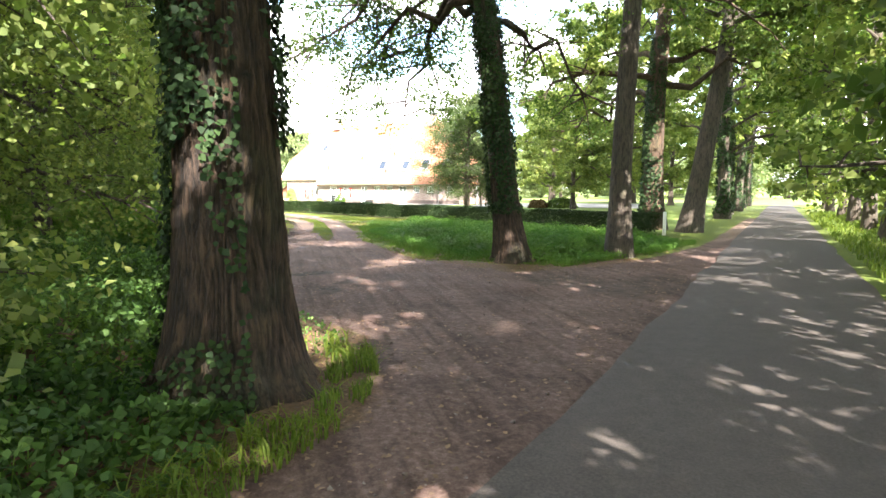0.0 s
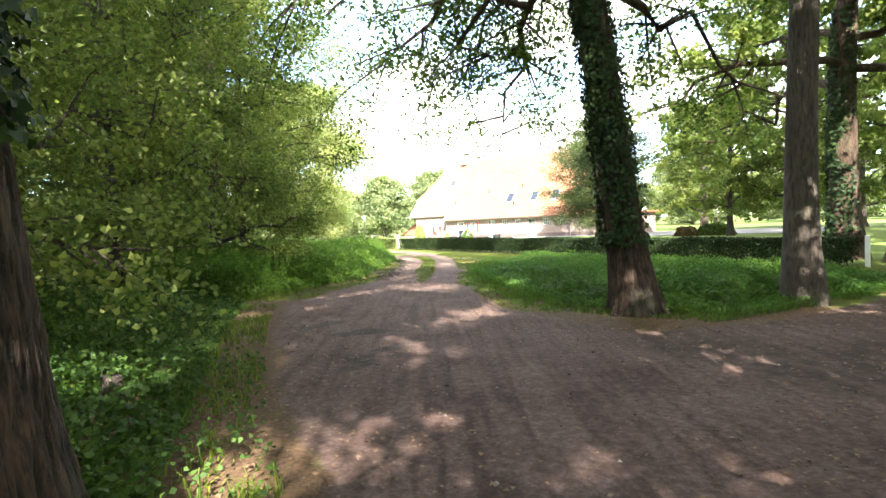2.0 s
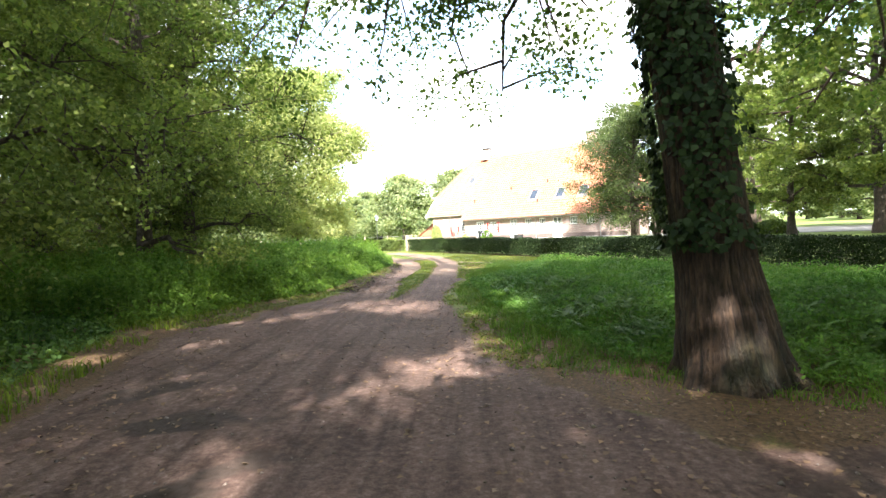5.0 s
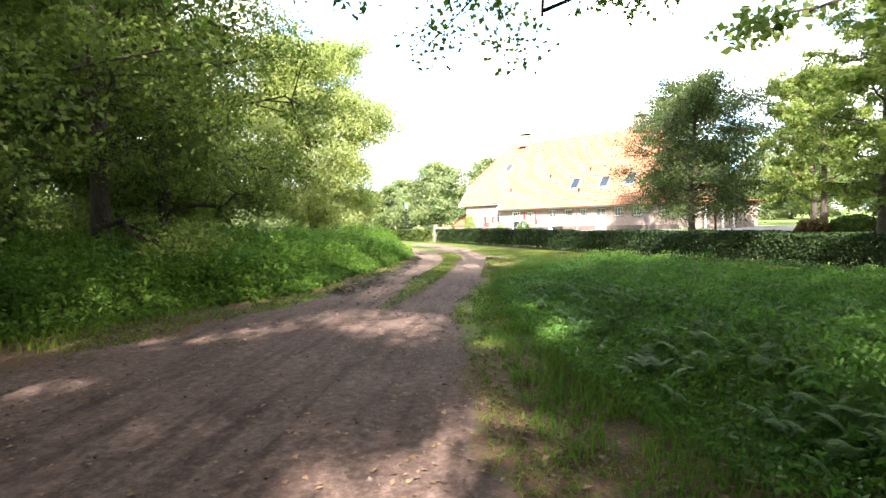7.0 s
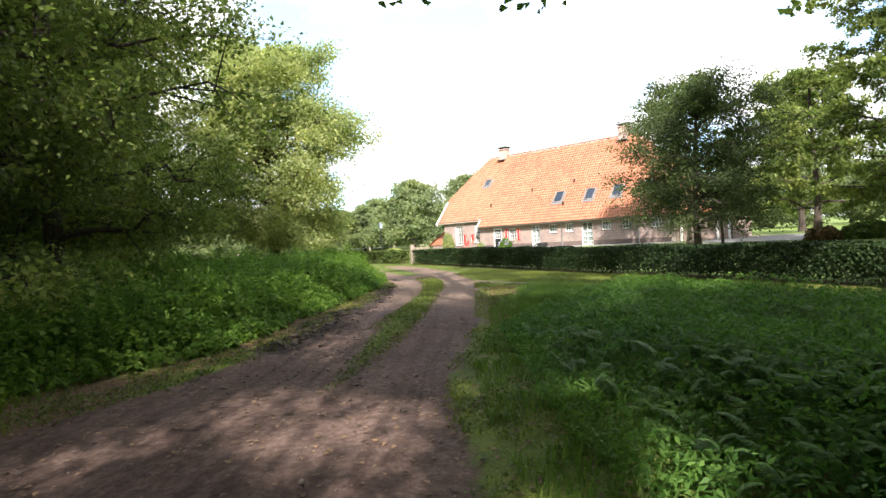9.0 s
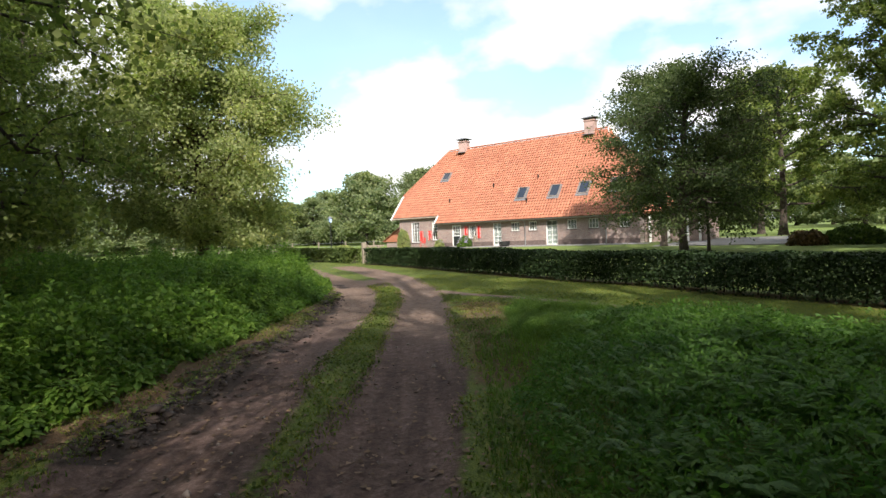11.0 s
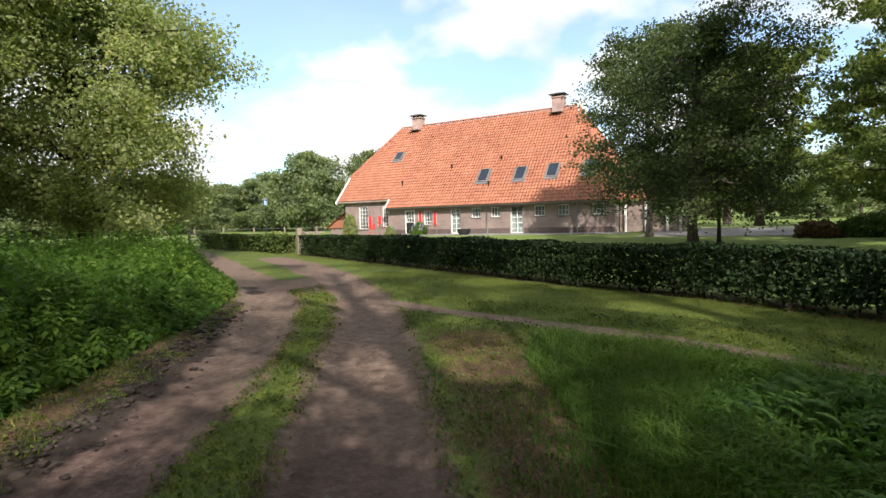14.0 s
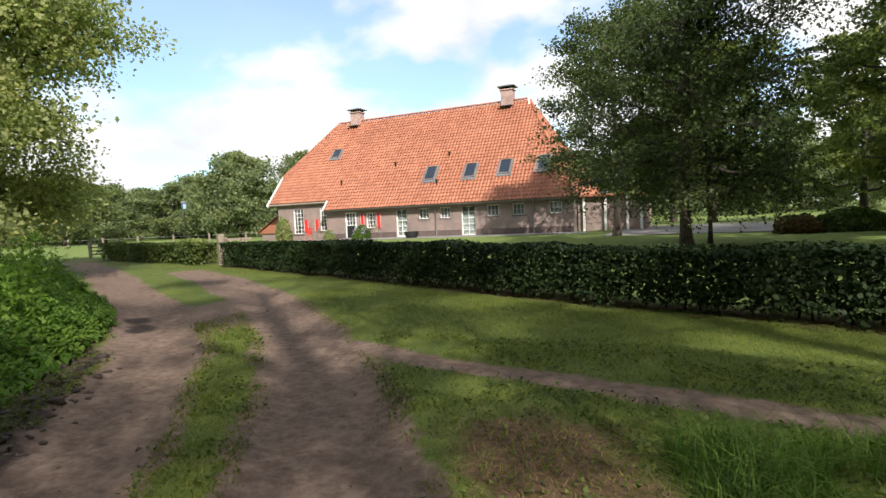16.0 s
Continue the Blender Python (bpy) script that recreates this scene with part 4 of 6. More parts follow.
# ---- hedges ----
def hedge(name, a, b, h, depth, mat, label, seed, density=360, leaf=0.095):
    """A clipped hedge: stems, a thin inner tangle of twigs, and leaves over all its faces."""
    rng = np.random.default_rng(seed)
    a, b = Vector(a), Vector(b)
    ln = (b - a).length
    root = thing(name, (a.x, a.y, hz(a.x, a.y)), label, "hedge", turn=math.degrees(math.atan2(b.y - a.y, b.x - a.x)))
    inv = root.matrix_basis.inverted()
    stems = Heap()
    for x in np.arange(0.15, ln, 0.28):
        p = np.array((x + rng.normal(0, 0.04), rng.normal(0, 0.06), -0.1))
        q = p + np.array((rng.normal(0, 0.12), rng.normal(0, 0.1), h * 0.85))
        stems.add(*tube([p, (p + q) / 2 + rng.normal(0, 0.04, 3), q], [0.022, 0.016, 0.008], 5))
        for _ in range(4):
            u = rng.uniform(0.2, 0.8)
            s = p + (q - p) * u
            e = s + np.array((rng.normal(0, 0.2), rng.normal(0, depth * 0.3), rng.uniform(0.02, 0.2)))
            stems.add(*tube([s, e], [0.009, 0.004], 4))
    part("stem_work", stems.mesh("stem_work", DARK_BARK), DARK_BARK, root)
    n = int(ln * (2 * h + depth) * density)
    pts = np.zeros((n, 3)); nrm = np.zeros((n, 3))
    x = rng.uniform(-0.1, ln + 0.1, n)
    face = rng.uniform(0, 2 * h + depth, n)
    bulge = (lattice(x * 1.3, face * 1.7, seed) - 0.5) * 0.16
    top = h + (lattice(x * 0.8, x * 0, seed + 2) - 0.5) * 0.07
    front, back = face < h, (face >= h) & (face < 2 * h)
    z = np.where(front, face, np.where(back, face - h, top))
    yy = np.where(front, -depth / 2 - bulge, np.where(back, depth / 2 + bulge, face - 2 * h - depth / 2))
    z = np.where(front | back, np.minimum(z, top), top + bulge * 0.6)
    inward = np.abs(rng.normal(0, 0.06, n))
    yy = yy + np.where(front, inward, np.where(back, -inward, 0)); z = z - np.where(front | back, 0, inward)
    nrm[:, 1] = np.where(front, -1.2, np.where(back, 1.2, 0)); nrm[:, 2] = np.where(front | back, 0.4, 1.2)
    pts[:, 0], pts[:, 1], pts[:, 2] = x, yy, z
    thin = (z < 0.3) & (rng.uniform(0, 1, n) > z / 0.3 * 0.8 + 0.12)
    hole = (lattice(x * 2.1, z * 2.4 + 9, seed + 4) < 0.05) & (front | back)
    keep = ~(thin | hole)
    inner = rng.uniform(0, 1, (int(n * 0.55), 3)) * np.array((ln, depth * 0.8, h * 0.82)) - np.array((0, depth * 0.4, -0.12))
    pts = np.concatenate([pts[keep], inner]); nrm = np.concatenate([nrm[keep], np.zeros((len(inner), 3))])
    wx = np.array([(root.matrix_basis @ Vector((q, 0, 0))).xy[:] for q in np.linspace(0, ln, 60)])
    lift = height(wx[:, 0], wx[:, 1]) - root.matrix_basis.translation.z
    pts[:, 2] += np.interp(pts[:, 0], np.linspace(0, ln, 60), lift)
    v, f = leaf_quads(pts, leaf, rng, normal=nrm, long=1.4)
    part("foliage", fast_mesh("foliage", v, f, mat), mat, root)
    return root


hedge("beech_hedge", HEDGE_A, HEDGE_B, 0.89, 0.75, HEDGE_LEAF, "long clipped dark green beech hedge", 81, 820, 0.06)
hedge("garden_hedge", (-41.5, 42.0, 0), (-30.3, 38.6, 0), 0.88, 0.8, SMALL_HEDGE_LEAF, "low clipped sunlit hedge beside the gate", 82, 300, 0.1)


# ---- farmhouse ----
EAVE_Y, EAVE_Z, RIDGE_Y, RIDGE_Z = 56.15, 2.42, 62.9, 10.02
SLOPE = Vector((0, RIDGE_Y - EAVE_Y, RIDGE_Z - EAVE_Z))
SLOPE_LEN = SLOPE.length
SLOPE.normalize()
ROOF_N = Vector((1, 0, 0)).cross(SLOPE)
HOUSE_Z = 0.2
HX, HY = -29.0, 60.0
house = thing("farmhouse", (HX, HY, 0), "long brick farmhouse with a steep orange pantile roof", "house")


def on_house(me):
    """Moves a mesh built in the world's numbers into the house's own."""
    me.transform(Matrix.Translation((-HX, -HY, 0)))
    return me


def house_part(name, bm, mat, label="", under=None):
    me = bpy.data.meshes.new(name)
    bm.to_mesh(me)
    bm.free()
    me.materials.append(mat)
    return part(name, on_house(me), mat, under or house, label)


def roof_tiles(origin, U, V, N, nu, nv, keep, pu=0.25, pv=0.325):
    """Pantiles, each a small S-shaped shell with a lip, over a sloping plane."""
    rng = np.random.default_rng(5)
    prof = [(0.0, 0.0), (0.2, -0.012), (0.42, 0.012), (0.68, 0.066), (0.9, 0.046), (1.06, 0.004)]
    o, U, V, N = (np.array(a) for a in (origin, U, V, N))
    vs, fs = [], []
    for j in range(nv):
        for i in range(nu):
            u, v = i * pu, j * pv
            if not keep(u + pu / 2, v + pv / 2):
                continue
            b = len(vs)
            dz = rng.normal(0, 0.004)
            for row, (vv, lift) in enumerate(((v - 0.03, -0.005), (v - 0.03, 0.05), (v + pv, 0.006))):
                for s, h in prof:
                    vs.append(o + U * (u + s * pu) + V * vv + N * (h + lift + dz + 0.02))
            for r in range(2):
                for s in range(5):
                    a = b + r * 6 + s
                    fs.append((a, a + 1, a + 7, a + 6))
    return vs, fs


def left_edge(z):
    return -43.35 if z < 5.35 else -43.35 + (z - 5.35) / (RIDGE_Z - 5.35) * 3.1


def right_edge(z):
    return -23.25 + (RIDGE_Z - z) / (RIDGE_Z - 5.5) * 2.55


def front_keep(u, v):
    x, z = -43.5 + u, EAVE_Z + v * SLOPE.z
    return left_edge(z) < x < right_edge(z) - 0.03 and z < RIDGE_Z - 0.03 and (x > -37.55 or z > 3.08)


vs, fs = roof_tiles((-43.5, EAVE_Y, EAVE_Z), (1, 0, 0), SLOPE, ROOF_N, 104, 32, front_keep)
tiles = part("roof_tiles", on_house(mesh_of("roof_tiles", vs, fs, TILE)), TILE, house, "orange clay pantiles")
tagged(tiles, kind="stuff")


def hip_plane(apex, a, b):
    """Tiles over a triangular hip with its foot from a to b."""
    apex, a, b = Vector(apex), Vector(a), Vector(b)
    U = (b - a).normalized()
    foot = a + U * (apex - a).dot(U)
    V = (apex - foot).normalized()
    N = U.cross(V)
    if N.z < 0:
        N = -N
    L, H2, m = (b - a).length, (apex - foot).length, (foot - a).length

    def keep(u, v):
        t = v / H2
        return t < 1 and m * t < u < L - (L - m) * t
    return roof_tiles(a, U, V, N, int(L / 0.25) + 1, int(H2 / 0.325) + 1, keep)


for nm, apex, a, b in (("hip_tiles", (-40.25, RIDGE_Y, RIDGE_Z), (-43.35, 67.05, 5.35), (-43.35, 58.75, 5.35)),
                       ("hip_tiles", (-23.25, RIDGE_Y, RIDGE_Z), (right_edge(EAVE_Z), EAVE_Y, EAVE_Z), (right_edge(EAVE_Z), 2 * RIDGE_Y - EAVE_Y, EAVE_Z))):
    vs, fs = hip_plane(apex, a, b)
    tagged(part(nm, on_house(mesh_of(nm, vs, fs, TILE)), TILE, house, "orange clay pantiles"), kind="stuff")


def slab(name, loop, thick, mat, label=""):
    """A thin closed slab under a flat loop of points."""
    loop = [Vector(p) for p in loop]
    nrm = (loop[1] - loop[0]).cross(loop[2] - loop[0]).normalized()
    if nrm.z < 0:
        nrm = -nrm
    low = [p - nrm * thick for p in loop]
    k = len(loop)
    fs = [tuple(range(k)), tuple(range(2 * k - 1, k - 1, -1))] + [(i, (i + 1) % k, k + (i + 1) % k, k + i) for i in range(k)]
    me = mesh_of(name, loop + low, fs, mat)
    return part(name, on_house(me), mat, house, label)


def fp(x, z):
    return (x, EAVE_Y + (z - EAVE_Z) / (RIDGE_Z - EAVE_Z) * (RIDGE_Y - EAVE_Y), z)


def bp(x, z):
    p = fp(x, z)
    return (x, 2 * RIDGE_Y - p[1], z)


REZ = right_edge(EAVE_Z)
slab("roof_deck", [fp(-37.6, EAVE_Z), fp(REZ, EAVE_Z), fp(-23.25, RIDGE_Z), fp(-40.25, RIDGE_Z), fp(-43.3, 5.35), fp(-43.3, 3.02), fp(-37.6, 3.02)], 0.12, WOOD, "brown roof boarding")
slab("roof_deck", [bp(-43.3, EAVE_Z), bp(REZ, EAVE_Z), bp(-23.25, RIDGE_Z), bp(-40.25, RIDGE_Z), bp(-43.3, 5.35)], 0.12, TILE)
slab("roof_deck", [(-40.25, RIDGE_Y, RIDGE_Z), bp(-43.3, 5.35), fp(-43.3, 5.35)], 0.1, WOOD)
slab("roof_deck", [(-23.25, RIDGE_Y, RIDGE_Z), fp(REZ, EAVE_Z), bp(REZ, EAVE_Z)], 0.1, WOOD)


def ridge_line(a, b, name="ridge_tiles"):
    """Half-round ridge tiles end to end."""
    a, b = Vector(a), Vector(b)
    n = int((b - a).length / 0.38)
    d = (b - a).normalized()
    side = d.cross(Vector((0, 0, 1))).normalized()
    up = side.cross(d)
    vs, fs = [], []
    for i in range(n):
        p, q = a + (b - a) * (i / n), a + (b - a) * ((i + 1.08) / n)
        s = len(vs)
        for e, r in ((p, 0.125), (q, 0.11)):
            for k in range(7):
                t = math.pi * k / 6
                vs.append(e + side * math.cos(t) * r + up * (math.sin(t) * r - 0.02))
        fs += [(s + k, s + k + 1, s + 8 + k, s + 7 + k) for k in range(6)]
    part(name, on_house(mesh_of(name, vs, fs, RIDGE)), RIDGE, house, "half-round orange ridge tiles")


UPZ = Vector((0, 0, 0.07))
ridge_line(Vector((-40.25, RIDGE_Y, RIDGE_Z)) + UPZ, Vector((-23.2, RIDGE_Y, RIDGE_Z)) + UPZ)
ridge_line(Vector(fp(-43.35, 5.35)) + UPZ, Vector((-40.25, RIDGE_Y, RIDGE_Z)) + UPZ)
ridge_line(Vector(fp(REZ, EAVE_Z)) + UPZ, Vector((-23.25, RIDGE_Y, RIDGE_Z)) + UPZ)

# white verge board on the open gable end, white end of the step in the eave, white gablet
for x, z0, z1 in ((-43.42, 2.98, 5.45), (-37.62, EAVE_Z - 0.06, 3.2)):
    a, b = Vector(fp(x, z0)), Vector(fp(x, z1))
    off = ROOF_N * 0.07
    w = Vector((0.05, 0, 0))
    drop = -ROOF_N * 0.16
    vs = [a - w + off, a + w + off, b + w + off, b - w + off, a - w + drop, a + w + drop, b + w + drop, b - w + drop]
    part("verge_board", on_house(mesh_of("verge_board", vs, [(0, 1, 2, 3), (7, 6, 5, 4), (0, 4, 5, 1), (1, 5, 6, 2), (2, 6, 7, 3), (3, 7, 4, 0)], WHITE_PAINT)), WHITE_PAINT, house, "white painted board")
bm = bmesh.new()
g = [bm.verts.new(p) for p in ((-22.7, RIDGE_Y - 0.8, 9.05), (-22.7, RIDGE_Y + 0.8, 9.05), (-22.8, RIDGE_Y, 10.3), (-23.2, RIDGE_Y - 0.8, 9.05), (-23.2, RIDGE_Y + 0.8, 9.05), (-23.4, RIDGE_Y, 10.3))]
for f in ((0, 1, 2), (5, 4, 3), (0, 3, 4, 1), (1, 4, 5, 2), (2, 5, 3, 0)):
    bm.faces.new([g[i] for i in f])
house_part("gablet_board", bm, WHITE_PAINT, "white triangular board under the ridge end")


def wall_bm(x0, x1, z0, z1, y0, y1, holes):
    """A wall with openings right through it."""
    xs = sorted({x0, x1, *[h[0] for h in holes], *[h[1] for h in holes]})
    zs = sorted({z0, z1, *[h[2] for h in holes], *[h[3] for h in holes]})
    bm = bmesh.new()
    cell = {}

    def vert(*p):
        return cell.setdefault(p, bm.verts.new(p)) if p not in cell else cell[p]
    solid = {}
    for i in range(len(xs) - 1):
        for j in range(len(zs) - 1):
            cx, cz = (xs[i] + xs[i + 1]) / 2, (zs[j] + zs[j + 1]) / 2
            solid[i, j] = not any(h[0] < cx < h[1] and h[2] < cz < h[3] for h in holes)
    for (i, j), s in solid.items():
        if not s:
            continue
        a, b, c, d = xs[i], xs[i + 1], zs[j], zs[j + 1]
        bm.faces.new([vert(a, y0, c), vert(b, y0, c), vert(b, y0, d), vert(a, y0, d)])
        bm.faces.new([vert(a, y1, d), vert(b, y1, d), vert(b, y1, c), vert(a, y1, c)])
        if not solid.get((i - 1, j)):
            bm.faces.new([vert(a, y1, c), vert(a, y0, c), vert(a, y0, d), vert(a, y1, d)])
        if not solid.get((i + 1, j)):
            bm.faces.new([vert(b, y0, c), vert(b, y1, c), vert(b, y1, d), vert(b, y0, d)])
        if not solid.get((i, j - 1)):
            bm.faces.new([vert(a, y1, c), vert(b, y1, c), vert(b, y0, c), vert(a, y0, c)])
        if not solid.get((i, j + 1)):
            bm.faces.new([vert(a, y0, d), vert(b, y0, d), vert(b, y1, d), vert(a, y1, d)])
    return bm


FRONT_Y, LEFT_Y = 56.55, 57.0
SMALL = [(-29.8, -29.0), (-28.15, -27.4), (-24.75, -23.95), (-23.0, -22.2), (-20.6, -19.8)]
right_holes = [(-35.9, -34.95, HOUSE_Z + 0.1, 2.18), (-34.1, -33.33, 0.96, 2.08), (-31.6, -30.75, HOUSE_Z + 0.05, 2.2), (-26.58, -25.58, HOUSE_Z, 2.2)] + [(a, b, 1.45, 2.2) for a, b in SMALL]
left_holes = [(-41.1, -40.12, 0.7, 2.65), (-38.55, -37.72, 0.88, 2.68)]
house_part("wall", wall_bm(-37.62, -19.1, 0.05, 2.75, FRONT_Y, FRONT_Y + 0.32, right_holes), BRICK, "brown-grey brick wall")
house_part("wall", wall_bm(-42.6, -37.62, 0.05, 3.45, LEFT_Y, LEFT_Y + 0.32, left_holes), BRICK, "brown-grey brick wall")
bm = bmesh.new()
prof = [(57.32, 0.05), (68.4, 0.05), (68.4, 3.2), (67.0, 5.2), (58.8, 5.2), (57.32, 3.4)]
r0 = [bm.verts.new((-42.6, y, z)) for y, z in prof]
r1 = [bm.verts.new((-42.28, y, z)) for y, z in prof]
bm.faces.new(r0); bm.faces.new(r1[::-1])
for i in range(6):
    bm.faces.new([r0[i], r1[i], r1[(i + 1) % 6], r0[(i + 1) % 6]])
house_part("gable_wall", bm, BRICK, "brown-grey brick gable")
house_part("wall", boxes((-42.6, -19.1, 68.4, 68.72, 0.05, 3.2)), BRICK)
house_part("wall", boxes((-19.42, -19.1, 56.87, 68.4, 0.05, 2.6)), BRICK)
house_part("plinth", boxes(*[(a, b, FRONT_Y - 0.025, FRONT_Y - 0.003, 0.06, 0.62) for a, b in ((-37.6, -35.95), (-34.9, -31.65), (-30.7, -26.63), (-25.53, -19.1))]), PLINTH, "darker brick plinth")
house_part("ground_floor", boxes((-42.2, -19.5, 57.4, 68.3, 0.02, 0.18)), ROOM)
house_part("inner_wall", boxes((-42.2, -19.5, 60.2, 60.32, 0.18, 2.9)), ROOM, "dim room wall")
house_part("loft_floor", boxes((-42.2, -19.5, 57.4, 68.3, 2.82, 2.98)), ROOM)
house_part("eaves_board", boxes((-37.6, REZ, EAVE_Y + 0.02, FRONT_Y - 0.01, EAVE_Z - 0.13, EAVE_Z - 0.09)), WOOD, "brown eaves boarding")


def window_part(x0, x1, z0, z1, y, cols, rows, curtain=False, arched=False, door=False):
    """A white window: frame and glazing bars, one pane behind them, a sill."""
    t = 0.06
    bs = [(x0, x0 + t, y, y + 0.09, z0, z1), (x1 - t, x1, y, y + 0.09, z0, z1), (x0 + t, x1 - t, y, y + 0.09, z0, z0 + t * (1.8 if door else 1)), (x0 + t, x1 - t, y, y + 0.09, z1 - t, z1)]
    bars = []
    for i in range(1, cols):
        x = x0 + (x1 - x0) * i / cols
        bars.append((x - 0.018, x + 0.018, y + 0.02, y + 0.06, z0 + t, z1 - t))
    for j in range(1, rows):
        z = z0 + (z1 - z0) * j / rows
        bars.append((x0 + t, x1 - t, y + 0.022, y + 0.062, z - 0.018, z + 0.018))
    w = house_part("glazed_door" if door else "window", boxes(*bs), WHITE_PAINT, "white painted frame")
    for q in bars:
        house_part("glazing_bar", boxes(q), WHITE_PAINT, "", w)
    house_part("pane", boxes((x0 + t, x1 - t, y + 0.064, y + 0.074, z0 + t, z1 - t)), GLASS, "clear glass", w).visible_shadow = False
    if curtain:
        house_part("curtain", boxes((x0 + t, x1 - t, y + 0.16, y + 0.175, z0 + 0.04, z1 - t)), CURTAIN, "white net curtain", w)
    if not door:
        house_part("sill", boxes((x0 - 0.05, x1 + 0.05, y - 0.12, y + 0.02, z0 - 0.07, z0), bevel=0.01), PLINTH, "dark tiled sill", w)
    if arched:
        bm = bmesh.new()
        n = 8
        pts = [(x0 + (x1 - x0) * k / n, z1 - 0.14 * (1 - math.sin(math.pi * k / n))) for k in range(n + 1)]
        lo = [bm.verts.new((px, y - 0.012, pz)) for px, pz in pts]
        hi = [bm.verts.new((px, y - 0.012, z1 + 0.01)) for px, _ in pts]
        for k in range(n):
            bm.faces.new([lo[k], lo[k + 1], hi[k + 1], hi[k]])
        bmesh.ops.solidify(bm, geom=bm.faces[:], thickness=0.01)
        house_part("arch", bm, WHITE_PAINT, "", w)


window_part(-41.1, -40.12, 0.7, 2.65, LEFT_Y + 0.05, 3, 6)
window_part(-38.55, -37.72, 0.88, 2.68, LEFT_Y + 0.05, 3, 6)
window_part(-34.1, -33.33, 0.96, 2.08, FRONT_Y + 0.05, 3, 4)
for a, b in SMALL:
    window_part(a, b, 1.45, 2.2, FRONT_Y + 0.08, 3, 2, curtain=True)
window_part(-31.6, -30.75, HOUSE_Z + 0.05, 2.2, FRONT_Y + 0.06, 2, 5, True, True, True)
window_part(-26.58, -25.58, HOUSE_Z, 2.2, FRONT_Y + 0.06, 2, 5, True, True, True)
for x0, x1 in ((-40.08, -39.62), (-39.05, -38.6)):
    sh = house_part("shutter", boxes((x0, x1, LEFT_Y - 0.05, LEFT_Y - 0.008, 0.84, 1.78), bevel=0.008), RED_PAINT, "red painted shutter")
    house_part("border", boxes((x0 + 0.03, x0 + 0.06, LEFT_Y - 0.056, LEFT_Y - 0.05, 0.88, 1.74), (x1 - 0.06, x1 - 0.03, LEFT_Y - 0.056, LEFT_Y - 0.05, 0.88, 1.74)), WHITE_PAINT, "white border", sh)
for x0, x1 in ((-34.6, -34.22), (-33.22, -32.84)):
    sh = house_part("shutter", boxes((x0, x1, FRONT_Y - 0.05, FRONT_Y - 0.008, 0.95, 2.04), bevel=0.008), RED_PAINT, "red painted shutter")
    house_part("border", boxes((x0 + 0.03, x0 + 0.06, FRONT_Y - 0.056, FRONT_Y - 0.05, 0.99, 2.0), (x1 - 0.06, x1 - 0.03, FRONT_Y - 0.056, FRONT_Y - 0.05, 0.99, 2.0)), WHITE_PAINT, "white border", sh)
# the half door
door = house_part("front_door", boxes((-35.9, -35.8, FRONT_Y - 0.02, FRONT_Y + 0.1, HOUSE_Z + 0.1, 2.18), (-35.05, -34.95, FRONT_Y - 0.02, FRONT_Y + 0.1, HOUSE_Z + 0.1, 2.18),
                                      (-35.8, -35.05, FRONT_Y - 0.02, FRONT_Y + 0.1, 2.08, 2.18), (-35.8, -35.05, FRONT_Y, FRONT_Y + 0.07, 1.2, 1.26),
                                      *[(-35.8 + 0.75 * k / 3 - 0.017, -35.8 + 0.75 * k / 3 + 0.017, FRONT_Y + 0.01, FRONT_Y + 0.05, 1.26, 2.08) for k in (1, 2)],
                                      *[(-35.8, -35.05, FRONT_Y + 0.012, FRONT_Y + 0.052, 1.26 + 0.82 * k / 3 - 0.017, 1.26 + 0.82 * k / 3 + 0.017) for k in (1, 2)]), WHITE_PAINT, "white door frame with glazed top")
house_part("lower_leaf", boxes((-35.8, -35.05, FRONT_Y + 0.0, FRONT_Y + 0.05, HOUSE_Z + 0.1, 1.2), (-35.72, -35.13, FRONT_Y - 0.012, FRONT_Y - 0.001, 0.4, 1.1), bevel=0.006), DARK_WOOD, "dark painted lower leaf", door)
house_part("pane", boxes((-35.8, -35.05, FRONT_Y + 0.054, FRONT_Y + 0.062, 1.26, 2.08)), GLASS, "clear glass", door).visible_shadow = False
house_part("doorstep", boxes((-36.1, -34.75, FRONT_Y - 0.45, FRONT_Y - 0.03, 0.1, HOUSE_Z + 0.1), bevel=0.015), PAVING, "stone doorstep")


def half_pipe(a, b, r):
    a, b = Vector(a), Vector(b)
    vs, fs = [], []
    for e in (a, b):
        for rr in (r, r * 0.86):
            for k in range(9):
                t = math.pi + math.pi * k / 8
                vs.append((e.x, e.y + math.cos(t) * rr, e.z + math.sin(t) * rr))
    for k in range(8):
        fs += [(k, k + 1, 18 + k + 1, 18 + k), (9 + k, 27 + k, 27 + k + 1, 9 + k + 1)]
    return vs, fs


vs, fs = half_pipe((-37.55, EAVE_Y - 0.06, EAVE_Z - 0.03), (REZ, EAVE_Y - 0.06, EAVE_Z - 0.03), 0.06)
part("gutter", on_house(mesh_of("gutter", vs, fs, GREY_METAL, True)), GREY_METAL, house, "zinc gutter")
for x in (-28.45, -21.6):
    vs, fs = tube([(x, EAVE_Y - 0.02, EAVE_Z - 0.1), (x, FRONT_Y - 0.08, EAVE_Z - 0.32), (x, FRONT_Y - 0.08, 0.2)], [0.045] * 3, 10)
    part("downpipe", on_house(mesh_of("downpipe", vs, fs, GREY_METAL, True)), GREY_METAL, house, "zinc downpipe")


